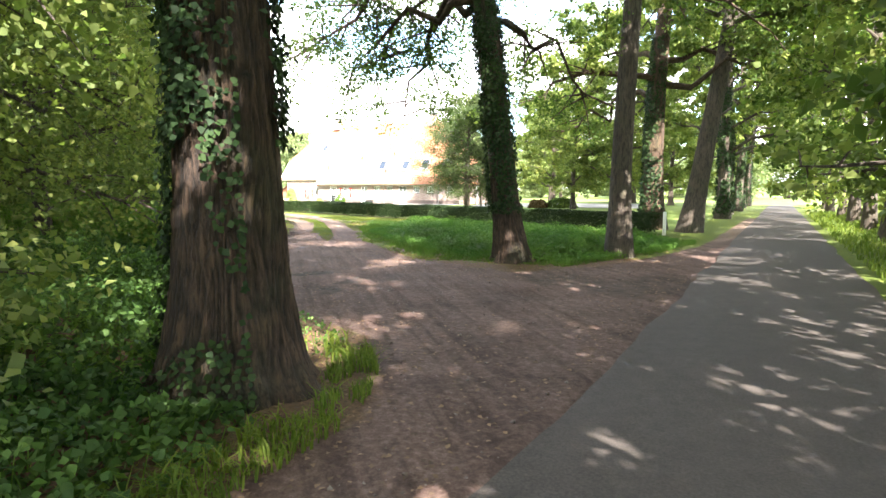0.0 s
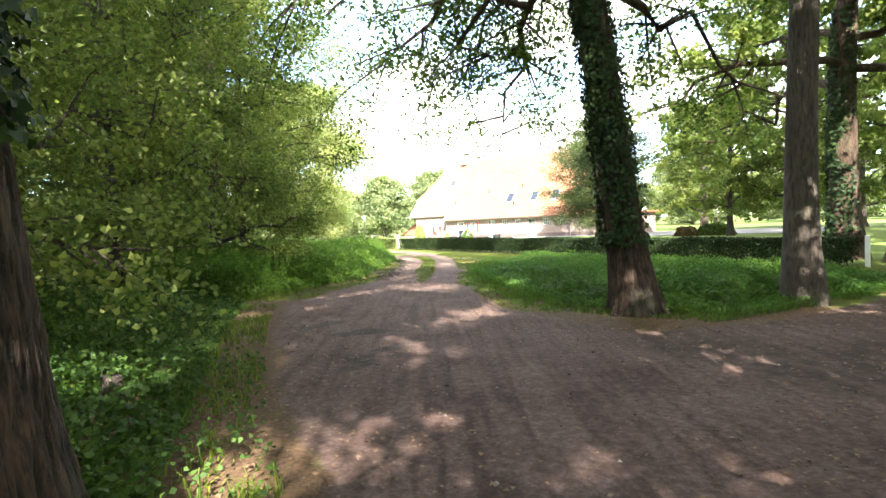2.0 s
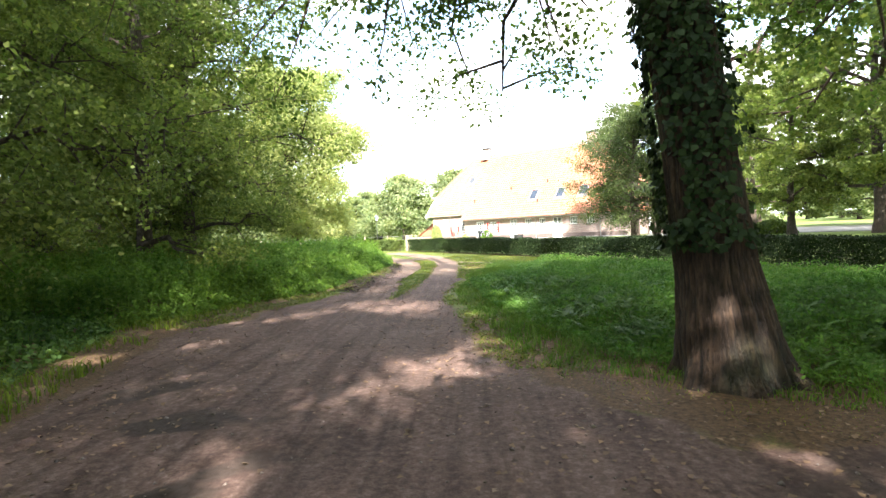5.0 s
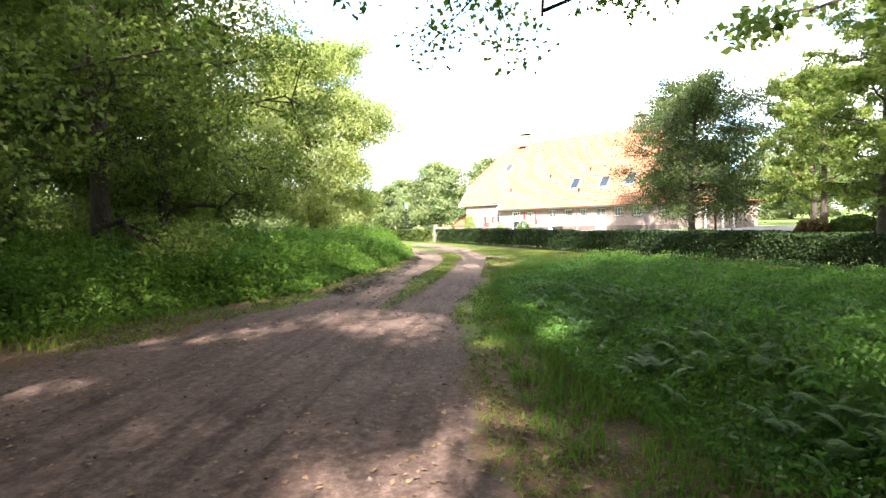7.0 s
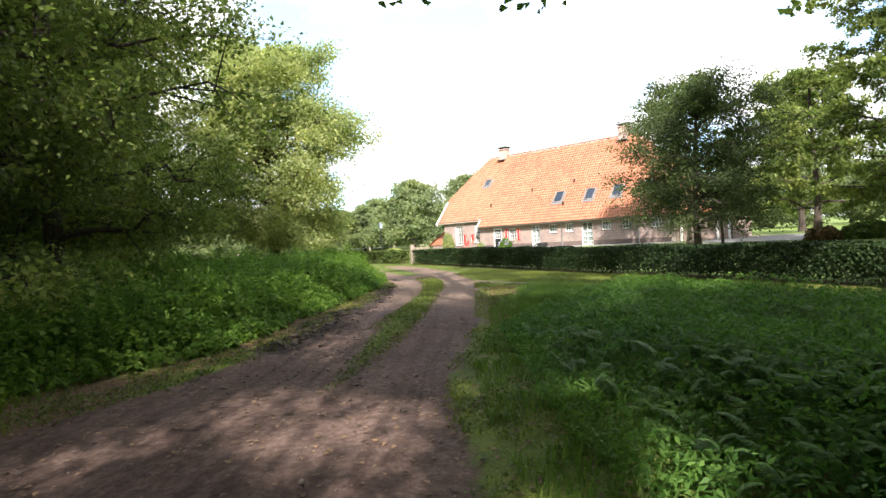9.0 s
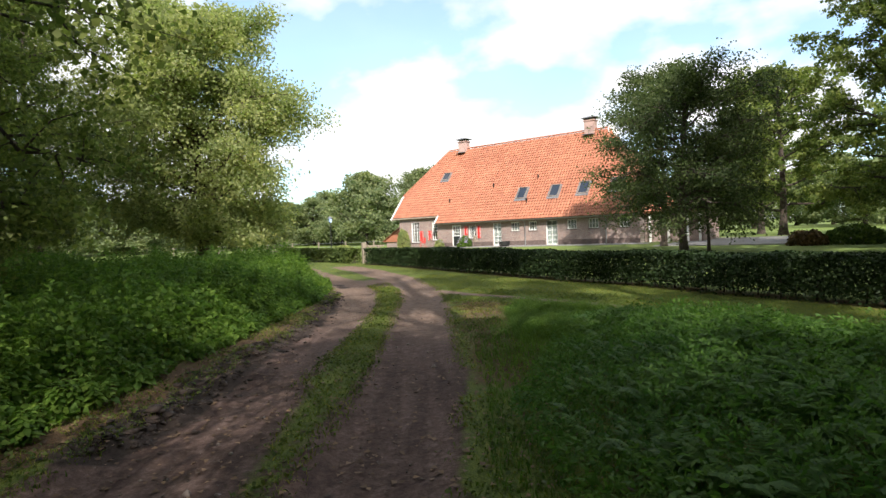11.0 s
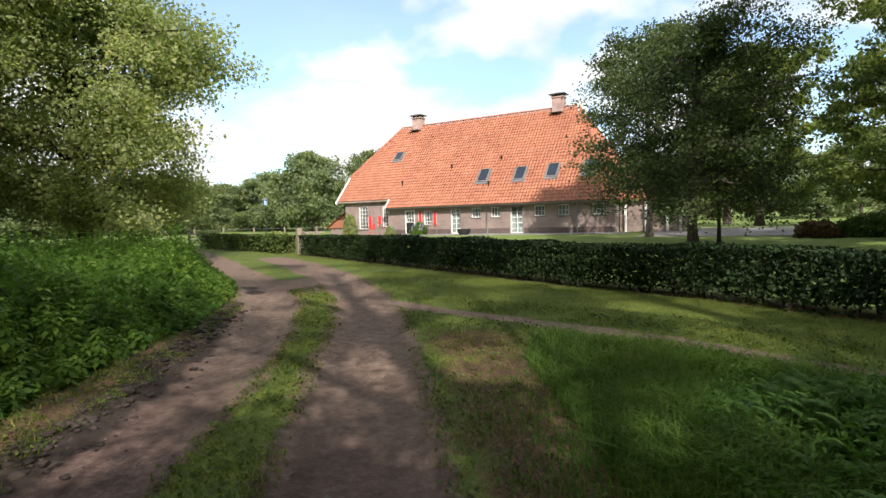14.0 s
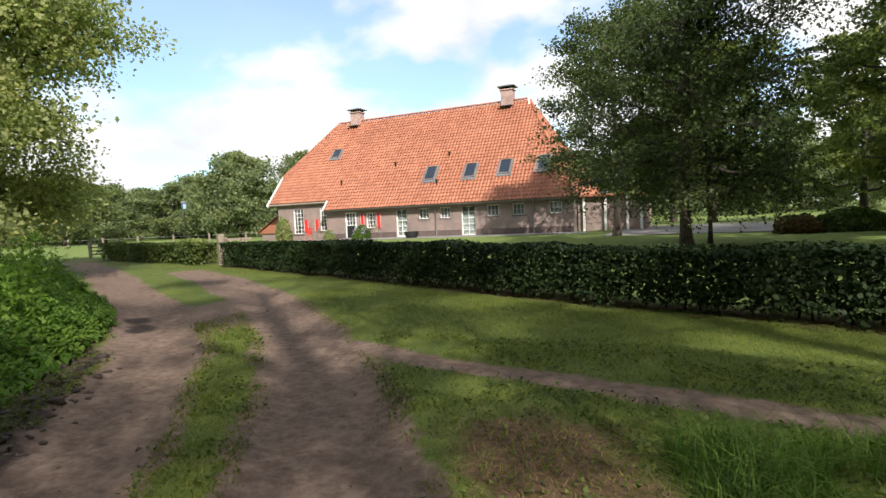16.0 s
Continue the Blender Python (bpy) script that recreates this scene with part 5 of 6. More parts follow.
def skylight(x, z, w, ln):
    """A roof window on the front slope: dark frame, pane, lead apron below."""
    p = Vector(fp(x, z))
    m = Matrix((Vector((1, 0, 0)), SLOPE, ROOF_N)).transposed().to_4x4()
    m.translation = p - Vector((HX, HY, 0)) + ROOF_N * 0.05
    t = 0.07

    def put(nm, bm, mat, under, label=""):
        bmesh.ops.transform(bm, matrix=m, verts=bm.verts[:])
        return part(nm, bm, mat, under, label)
    fr = put("skylight", boxes((-w / 2, -w / 2 + t, 0, ln, 0, 0.13), (w / 2 - t, w / 2, 0, ln, 0, 0.13), (-w / 2 + t, w / 2 - t, 0, t, 0, 0.125), (-w / 2 + t, w / 2 - t, ln - t, ln, 0, 0.14)), SKYLIGHT_FRAME, house, "brown-grey framed roof window")
    put("pane", boxes((-w / 2 + t, w / 2 - t, t, ln - t, 0.085, 0.1)), SKYLIGHT_GLASS, fr, "sky-reflecting pane")
    put("apron", boxes((-w / 2 - 0.12, w / 2 + 0.12, -0.22, 0.0, 0.05, 0.075), (-w / 2 - 0.12, -w / 2, 0.0, ln, 0.04, 0.06), (w / 2, w / 2 + 0.12, 0.0, ln, 0.04, 0.06)), LEAD, fr, "lead apron")


for x, z in ((-29.4, 4.12), (-26.35, 4.1), (-23.85, 4.17), (-21.2, 4.25)):
    skylight(x, z, 0.85, 1.35)
skylight(-38.85, 6.66, 0.8, 1.0)
for x, z in ((-36.95, 4.3), (-32.7, 5.45), (-28.38, 5.85), (-28.68, 3.8)):
    p = Vector(fp(x, z)) - Vector((HX, HY, 0))
    vs, fs = tube([p - SLOPE * 0.02, p + Vector((0, 0, 0.32)), p + Vector((0, 0, 0.34)), p + Vector((0, 0, 0.42))], [0.06, 0.06, 0.1, 0.07], 10)
    part("vent_pipe", mesh_of("vent_pipe", vs, fs + [(30, 31, 32, 33), (33, 34, 35, 36), (36, 37, 38, 39), (30, 33, 36, 39)], BLACK, True), BLACK, house, "dark roof vent")


def chimney(x, top):
    c = house_part("chimney", boxes((x - 0.45, x + 0.45, RIDGE_Y - 0.38, RIDGE_Y + 0.38, 9.2, top), (x - 0.52, x + 0.52, RIDGE_Y - 0.45, RIDGE_Y + 0.45, top, top + 0.09)), CHIMNEY_BRICK, "pinkish brick chimney")
    for sx in (-1, 1):
        for sy in (-1, 1):
            house_part("leg", boxes((x + sx * 0.36 - 0.04, x + sx * 0.36 + 0.04, RIDGE_Y + sy * 0.3 - 0.04, RIDGE_Y + sy * 0.3 + 0.04, top + 0.09, top + 0.26)), BLACK, "", c)
    bm = bmesh.new()
    lo = [bm.verts.new((x + a * 0.68, RIDGE_Y + b * 0.6, top + 0.26)) for a, b in ((-1, -1), (1, -1), (1, 1), (-1, 1))]
    mid = [bm.verts.new((x + a * 0.66, RIDGE_Y + b * 0.58, top + 0.31)) for a, b in ((-1, -1), (1, -1), (1, 1), (-1, 1))]
    hi = [bm.verts.new((x + a * 0.14, RIDGE_Y + b * 0.1, top + 0.46)) for a, b in ((-1, -1), (1, -1), (1, 1), (-1, 1))]
    bm.faces.new(lo[::-1]); bm.faces.new(hi)
    for p, q in ((lo, mid), (mid, hi)):
        for i in range(4):
            bm.faces.new([p[i], p[(i + 1) % 4], q[(i + 1) % 4], q[i]])
    house_part("hood", bm, LEAD, "dark flared hood", c)
    house_part("flashing", boxes((x - 0.5, x + 0.5, RIDGE_Y - 0.9, RIDGE_Y - 0.38, 9.62, 9.66)), LEAD, "lead flashing", c)


chimney(-38.45, 10.75)
chimney(-24.95, 10.85)
vs, fs = tube([(-35.2 - HX, RIDGE_Y - HY, RIDGE_Z), (-35.2 - HX, RIDGE_Y - HY, 10.75)], [0.015, 0.01], 6)
part("ridge_pin", mesh_of("ridge_pin", vs, fs, GREY_METAL), GREY_METAL, house)

# the lean-to on the gable end and the low wing at the other end
annex = thing("lean_to", (-43.6, 58.6, 0.1), "low brick lean-to with an orange tiled roof", "lean-to")
part("wall", boxes((-1.9, 0.95, -0.4, 6.0, -0.15, 0.78)), BRICK, annex)
vs, fs = roof_tiles((-2.2, 6.1, 0.74), (0, -1, 0), Vector((3.13, 0, 1.85)).normalized(), Vector((-1.85, 0, 3.13)).normalized(), 27, 11, lambda u, v: v < 3.6)
tagged(part("roof_tiles", mesh_of("roof_tiles", vs, fs, TILE), TILE, annex), kind="stuff")
bm = bmesh.new()
for y0, y1 in ((-0.52, 6.08),):
    q = [bm.verts.new(p) for p in ((-2.15, y0, 0.72), (0.98, y0, 2.57), (0.98, y0, 0.72), (-2.15, y1, 0.72), (0.98, y1, 2.57), (0.98, y1, 0.72))]
    for f in ((0, 2, 1), (3, 4, 5), (0, 1, 4, 3), (1, 2, 5, 4), (2, 0, 3, 5)):
        bm.faces.new([q[i] for i in f])
part("roof_deck", bm, TILE, annex)
wing = thing("low_wing", (-17.0, 58.5, 0.1), "low brick wing with white posts", "outbuilding")
part("wall", boxes((-2.0, 2.0, -1.0, 5.0, -0.1, 2.25)), BRICK, wing)
part("roof", boxes((-2.05, 2.35, -1.35, 5.3, 2.25, 2.4), bevel=0.02), RIDGE, wing, "low red-brown roof")
for x in (-1.6, -0.3, 1.0, 1.8):
    part("post", boxes((x - 0.07, x + 0.07, -1.2, -1.06, -0.1, 2.25), bevel=0.01), WHITE_PAINT, wing, "white post")

# ---- garden ----
tagged(part("terrace", boxes((-44.5, -18.0, 53.9, 56.5, 0.1, 0.245), bevel=0.01), PAVING, None), "pale stone terrace along the house front", "terrace", kind="structure")
tagged(part("yard", boxes((-16.5, 0.5, 50.0, 64.0, 0.1, 0.25), bevel=0.01), PAVING, None), "grey paved yard beside the farmhouse", "yard", kind="structure")


def garden_chair(at, turn, mat, label):
    c = thing("garden_chair", at, label, "chair", "garden chairs on the terrace", turn=turn)
    part("seat", boxes(*[(-0.22, 0.22, -0.2 + k * 0.085, -0.135 + k * 0.085, 0.43, 0.455) for k in range(5)], bevel=0.005), mat, c)
    part("backrest", boxes(*[(-0.21 + k * 0.085, -0.15 + k * 0.085, 0.2, 0.225, 0.46, 0.9) for k in range(5)], (-0.23, 0.23, 0.195, 0.23, 0.86, 0.92), bevel=0.005), mat, c)
    for sx in (-1, 1):
        for sy in (-1, 1):
            part("leg", mesh_of("leg", *tube([(sx * 0.2, sy * 0.19, 0.43), (sx * 0.22, sy * 0.22, 0)], [0.016, 0.014], 8), mat), mat, c)
    for sx in (-1, 1):
        part("armrest", boxes((sx * 0.24 - 0.02, sx * 0.24 + 0.02, -0.2, 0.22, 0.64, 0.665), bevel=0.005), mat, c)
    return c


garden_chair((-38.3, 55.2, 0.245), 20, RED_PAINT, "red garden chair on the terrace")
garden_chair((-37.5, 55.0, 0.245), -30, WOOD, "pale wooden garden chair on the terrace")
garden_chair((-32.5, 55.3, 0.245), 60, WOOD, "pale wooden garden chair beside the hydrangea")


def leaf_bush(name, at, rx, ry, h, count, leaf, mat, label, category, seed, blooms=0):
    """A bush: forked stems and leaves over an uneven dome."""
    rng = np.random.default_rng(seed)
    root = thing(name, at, label, category)
    heap = Heap()
    for k in range(9):
        a = k * 2.4
        e = np.array((math.cos(a) * rx * 0.65, math.sin(a) * ry * 0.65, h * rng.uniform(0.55, 0.85)))
        heap.add(*tube([np.array((0, 0, -0.05)) + rng.normal(0, 0.03, 3), e * 0.5 + rng.normal(0, 0.05, 3), e], [0.03, 0.018, 0.006], 5))
    part("stems", heap.mesh("stems", DARK_BARK), DARK_BARK, root)
    d = rng.normal(size=(count, 3)); d[:, 2] = np.abs(d[:, 2])
    d /= np.linalg.norm(d, axis=1, keepdims=True)
    k = (0.72 + 0.38 * fbm(d[:, 0] * 2.4 + 7, d[:, 1] * 2.4 + d[:, 2] * 3 + seed, seed)) * (1 - np.abs(rng.normal(0, 0.13, count)))
    pts = d * k[:, None] * np.array((rx, ry, h)) + np.array((0, 0, 0.04))
    v, f = leaf_quads(pts, leaf, rng, normal=d * 1.0, long=1.5)
    part("foliage", fast_mesh("foliage", v, f, mat), mat, root)
    if blooms:
        vs, fs = [], []
        bl = Heap()
        for q in range(blooms):
            p = pts[rng.integers(count)] * 1.02
            if p[2] < h * 0.35:
                continue
            pp = p + rng.normal(0, 0.05, (26, 3))
            v, f = leaf_quads(pp, 0.06, rng, 0.6, long=1.0)
            bl.add(v, f)
        tagged(part("blooms", bl.mesh("blooms", FLOWER, False), FLOWER, root, "mauve and white blooms"), kind="stuff")
    return root


leaf_bush("hydrangea_bush", (-33.6, 55.0, 0.245), 0.75, 0.6, 1.0, 1500, 0.11, NETTLE_LEAF, "hydrangea with mauve blooms on the terrace", "shrub", 91, 70)
leaf_bush("flower_bush", (-36.6, 55.4, 0.245), 0.55, 0.45, 0.75, 900, 0.1, SUNNY_LEAF, "low flowering bush beside the door", "shrub", 92, 10)
leaf_bush("golden_shrub", (-40.4, 54.9, 0.245), 0.75, 0.6, 2.0, 2600, 0.12, SUNNY_LEAF, "yellow-green upright shrub before the window", "shrub", 93)
leaf_bush("copper_shrub", at_ground(-8.6, 48.5), 1.0, 0.9, 0.8, 1800, 0.13, RED_LEAF, "low reddish-brown shrub on the lawn", "shrub", 94)
leaf_bush("laurel_shrub", at_ground(-6.6, 49.2), 1.6, 1.4, 1.0, 2500, 0.14, OAK_LEAF, "round green shrub on the lawn", "shrub", 95)
leaf_bush("golden_bush", at_ground(-33.4, 40.4), 1.7, 0.9, 1.05, 3000, 0.11, SUNNY_LEAF, "bright green bush behind the low hedge", "shrub", 96)

tub = thing("black_tub", (-29.4, 54.6, 0.245), "black plastic tub on the terrace", "tub")
bm = bmesh.new()
bmesh.ops.create_cone(bm, cap_ends=True, segments=24, radius1=0.36, radius2=0.48, depth=0.42, matrix=Matrix.Translation((0, 0, 0.21)))
top = max(bm.faces, key=lambda f: f.calc_center_median().z)
bmesh.ops.inset_individual(bm, faces=[top], thickness=0.04)
top = max(bm.faces, key=lambda f: f.calc_center_median().z - f.calc_area() * -0.01)
bmesh.ops.translate(bm, verts=top.verts[:], vec=(0, 0, -0.3))
part("bowl", bm, BLACK, tub)


# ---- gate, posts, fence ----
def post_bm(x, y, w, h, lean=0.0):
    bm = boxes((x - w / 2, x + w / 2, y - w / 2, y + w / 2, -0.3, h), bevel=0.012)
    for v in bm.verts:
        v.co.x += lean * max(v.co.z, 0)
    return bm


gate = thing("garden_gate", at_ground(-29.35, 38.35), "weathered wooden gate standing open at its post", "gate", turn=-25)
part("gate_post", post_bm(0, 0, 0.24, 1.2), WOOD, gate, "thick grey wooden post")
part("gate_post", post_bm(1.0, 0.5, 0.16, 1.0), WOOD, gate)
for k in range(4):
    part("rail", boxes((0.2, 0.25, 0.05 + 0.0, 1.15, 0.14 + k * 0.26, 0.24 + k * 0.26), bevel=0.008), WOOD, gate)
part("brace", mesh_of("brace", *tube([(0.27, 0.08, 1.05), (0.27, 1.1, 0.15)], [0.05, 0.05], 6), WOOD), WOOD, gate)

field_gate = thing("field_gate", at_ground(-44.4, 42.9), "low wooden field gate beyond the hedge", "gate", turn=15)
for x in (0.0, 1.9):
    part("gate_post", post_bm(x, 0, 0.14, 1.0), WOOD, field_gate)
for k in range(4):
    part("rail", boxes((0.07, 1.83, -0.02, 0.02, 0.2 + k * 0.2, 0.28 + k * 0.2), bevel=0.006), WOOD, field_gate)
part("brace", mesh_of("brace", *tube([(0.1, 0.04, 0.2), (1.8, 0.04, 0.88)], [0.03, 0.03], 6), WOOD), WOOD, field_gate)

fence = thing("field_fence", at_ground(-62.0, 52.0), "wooden post-and-wire fence on the meadow", "fence")
spots = [(-12 + 3.2 * k, -1.5 + 1.1 * k) for k in range(10)]
for x, y in spots:
    part("fence_post", post_bm(x, y, 0.12, 1.05, 0.02 * math.sin(x)), WOOD, fence)
for z in (0.45, 0.9):
    part("wire", mesh_of("wire", *tube([(x, y, z) for x, y in spots], [0.012] * len(spots), 4), GREY_METAL), GREY_METAL, fence)

lamp = thing("post_lantern", at_ground(-45.0, 50.1), "tall post with an old garden lantern", "lamp post")
part("pole", mesh_of("pole", *tube([(0, 0, -0.2), (0, 0, 0.4), (0, 0, 0.45), (0, 0, 2.7)], [0.07, 0.06, 0.04, 0.03], 10), BLACK), BLACK, lamp)
bm = bmesh.new()
bmesh.ops.create_cone(bm, cap_ends=True, segments=6, radius1=0.12, radius2=0.2, depth=0.4, matrix=Matrix.Translation((0, 0, 2.92)))
part("lantern", bm, GLASS, lamp, "glass lantern")
bm = bmesh.new()
bmesh.ops.create_cone(bm, cap_ends=True, segments=6, radius1=0.25, radius2=0.03, depth=0.2, matrix=Matrix.Translation((0, 0, 3.22)))
part("cap", bm, LEAD, lamp)


# ---- ground cover ----
def scatter(poly, density, rng, margin=0.0):
    xs, ys = zip(*poly)
    n = int((max(xs) - min(xs)) * (max(ys) - min(ys)) * density)
    x, y = rng.uniform(min(xs), max(xs), n), rng.uniform(min(ys), max(ys), n)
    d = inside(x, y, poly)
    k = d > margin
    return x[k], y[k], d[k]


def blades(name, x, y, h, width, mat, label, seed, lean=0.35, short=False):
    """Grass blades: bent, tapered strips of two quads."""
    rng = np.random.default_rng(seed)
    n = len(x)
    z = height(x, y) - 0.01
    a = rng.uniform(0, 6.283, n)
    side = np.stack([np.cos(a), np.sin(a), np.zeros(n)], 1) * (width * rng.uniform(0.6, 1.3, n))[:, None]
    b = rng.uniform(0, 6.283, n)
    ln = (h * rng.uniform(0.55, 1.25, n))[:, None]
    tip = np.stack([np.cos(b) * lean, np.sin(b) * lean, np.ones(n)], 1)
    p0 = np.stack([x, y, z], 1)
    p1 = p0 + ln * 0.55 * np.array((0.35, 0.35, 1)) * tip
    p2 = p0 + ln * np.array((1.3, 1.3, 0.86)) * tip
    if short:
        v = np.stack([p0 - side, p0 + side, p2 + side * 0.1, p2 - side * 0.1], 1).reshape(-1, 3)
        return tagged(new(name, fast_mesh(name, v, np.arange(4 * n).reshape(n, 4), mat)), label, "grass", kind="stuff")
    v = np.stack([p0 - side, p0 + side, p1 + side * 0.75, p1 - side * 0.75, p2 + side * 0.08, p2 - side * 0.08], 1).reshape(-1, 3)
    i = np.arange(n)[:, None] * 6
    f = np.concatenate([i + np.array((0, 1, 2, 3)), i + np.array((3, 2, 4, 5))])
    return tagged(new(name, fast_mesh(name, v, f, mat)), label, "grass", kind="stuff")


rg = np.random.default_rng(100)


def off_dirt(x, y):
    """How far from bare earth, in metres (negative: on it)."""
    d = -inside(x, y, YARD)
    d = np.minimum(d, along(x, y, RUT_R) - 0.5)
    d = np.minimum(d, along(x, y, RUT_L) - 0.5)
    d = np.minimum(d, along(x, y, SIDE_PATH) - 0.2)
    return np.minimum(d, -inside(x, y, ROAD))


def beyond_hedge(x, y):
    """Positive on the track's side of the long hedge."""
    return (x - HEDGE_A.x) * (HEDGE_B.y - HEDGE_A.y) - (y - HEDGE_A.y) * (HEDGE_B.x - HEDGE_A.x)


# short turf over the median, the verges and the strip before the hedge
x, y, d = scatter([(-31, 1), (4, 1), (4, 38), (-31, 38)], 240, rg)
od = off_dirt(x, y)
wood_in = np.maximum(inside(x, y, MOUND), inside(x, y, FOREST))
beyond = beyond_hedge(x, y)
k = (od > 0.02 * rg.normal(size=len(x))) & (wood_in < 0.3) & (beyond > 8) & (fbm(x * 1.2, y * 1.2, 31) > 0.36)
tx, ty, tod = x[k], y[k], od[k]
hh = 0.016 + 0.03 * step01(0.1, 0.8, tod) * fbm(tx * 0.9, ty * 0.9, 33) * 2
half = rg.uniform(size=len(tx)) < 0.62
blades("short_grass", tx[half], ty[half], hh[half], 0.006, GRASS_BLADE, "short green turf beside the track", 101, 0.5, True)
blades("short_grass", tx[~half], ty[~half], hh[~half], 0.006, DRY_BLADE, "yellowish short turf beside the track", 102, 0.5, True)

# low weeds and thin grass on the verges and the strip between the wheel ruts
x, y, d = scatter([(-21, 12), (-3, 12), (-3, 21), (-10, 28.5), (-21, 28.5)], 900, rg)
k = (off_dirt(x, y) > 0.05 * rg.normal(size=len(x))) & (off_dirt(x, y) < 1.1 + 0.2 * rg.normal(size=len(x))) & (np.maximum(inside(x, y, MOUND), inside(x, y, BRACKEN)) < 0.4) & (beyond_hedge(x, y) > 8)
k &= (along(x, y, [(-10.0, 21.0), (-12.2, 23.6), (-13.8, 25.6)]) > 0.75) | (rg.uniform(size=len(x)) < 0.3)
k &= fbm(x * 1.5, y * 1.5, 71) + 0.12 * lattice(x * 6, y * 6, 72) > 0.45
x, y = x[k], y[k]
kind_of = rg.uniform(size=len(x))
a, b = kind_of < 0.5, kind_of >= 0.72
blades("verge_turf", x[a], y[a], 0.025 + 0.06 * fbm(x[a] * 1.3, y[a] * 1.3, 73), 0.0055, GRASS_BLADE, "thin green grass along the wheel ruts", 111, 0.8)
blades("verge_turf", x[~a & ~b], y[~a & ~b], np.full((~a & ~b).sum(), 0.05), 0.005, DRY_BLADE, "thin straw-coloured grass along the wheel ruts", 112, 0.9)
v, f = leaf_quads(np.stack([x[b], y[b], height(x[b], y[b]) + rg.uniform(0.01, 0.045, b.sum())], 1), 0.034, rg, 1.2, long=1.4)
tagged(new("verge_weeds", fast_mesh("verge_weeds", v, f, SMALL_HEDGE_LEAF)), "low clover and plantain along the wheel ruts", "weeds", kind="stuff")

# tall grass on the rim of the bracken and round the first oak
x, y, d = scatter([(-13, 13), (3, 13), (3, 25.5), (-13, 25.5)], 620, rg)
ring = inside(x, y, BRACKEN)
k = (ring > -1.6 + rg.normal(size=len(x)) * 0.35) & (ring < 0.9) & (off_dirt(x, y) > 0.3) & (fbm(x * 1.6, y * 1.6, 47) > 0.34)
blades("tall_grass", x[k], y[k], 0.05 + (0.12 + 0.2 * step01(-1.4, -0.3, ring[k])) * fbm(x[k], y[k], 41) ** 1.3, 0.0055, ROUGH_BLADE, "tall rough grass round the bracken", 103, 0.75)
x, y, d = scatter([(-2.2, 0.8), (-0.1, 0.8), (-0.1, 3.4), (-0.6, 4.9), (-1.6, 5.6), (-2.2, 5.0)], 900, rg)
k = (off_dirt(x, y) > 0.02) & (off_dirt(x, y) < 0.55) & (np.hypot(x + 1.75, y - 3.75) > 0.6) & (fbm(x * 2, y * 2, 42) > 0.38)
blades("verge_grass", x[k], y[k], 0.1 + 0.22 * fbm(x[k] * 1.5, y[k] * 1.5, 43), 0.008, GRASS_BLADE, "fresh green verge grass by the oak", 104, 0.5)
x, y, d = scatter([(-2.0, 5.2), (-4.5, 7.4), (-8.0, 10.0), (-11.0, 12.6), (-13.0, 17.0), (-15.0, 20.4), (-18.0, 24.2), (-22.0, 27.6), (-23.0, 28.4), (-19.0, 24.0), (-14.0, 17.0), (-12.4, 12.0), (-8.0, 8.6), (-4.0, 5.8), (-2.6, 4.8)], 170, rg)
k = (fbm(x * 1.2, y * 1.2, 44) > 0.38) & (off_dirt(x, y) > 0.0)
blades("verge_grass", x[k], y[k], 0.08 + 0.2 * fbm(x[k], y[k], 45), 0.01, GRASS_BLADE, "rough grass on the edge of the wood", 105, 0.5)
# verge of the lane, far side
x, y, d = scatter([(4.0, 1.0), (7.2, 1.0), (15.5, 50.0), (11.8, 50.0)], 45, rg)
k = inside(x, y, ROAD) < -0.3
blades("verge_grass", x[k], y[k], 0.15 + 0.25 * fbm(x[k], y[k], 46), 0.02, GRASS_BLADE, "green grass verge along the lane", 106, 0.4)


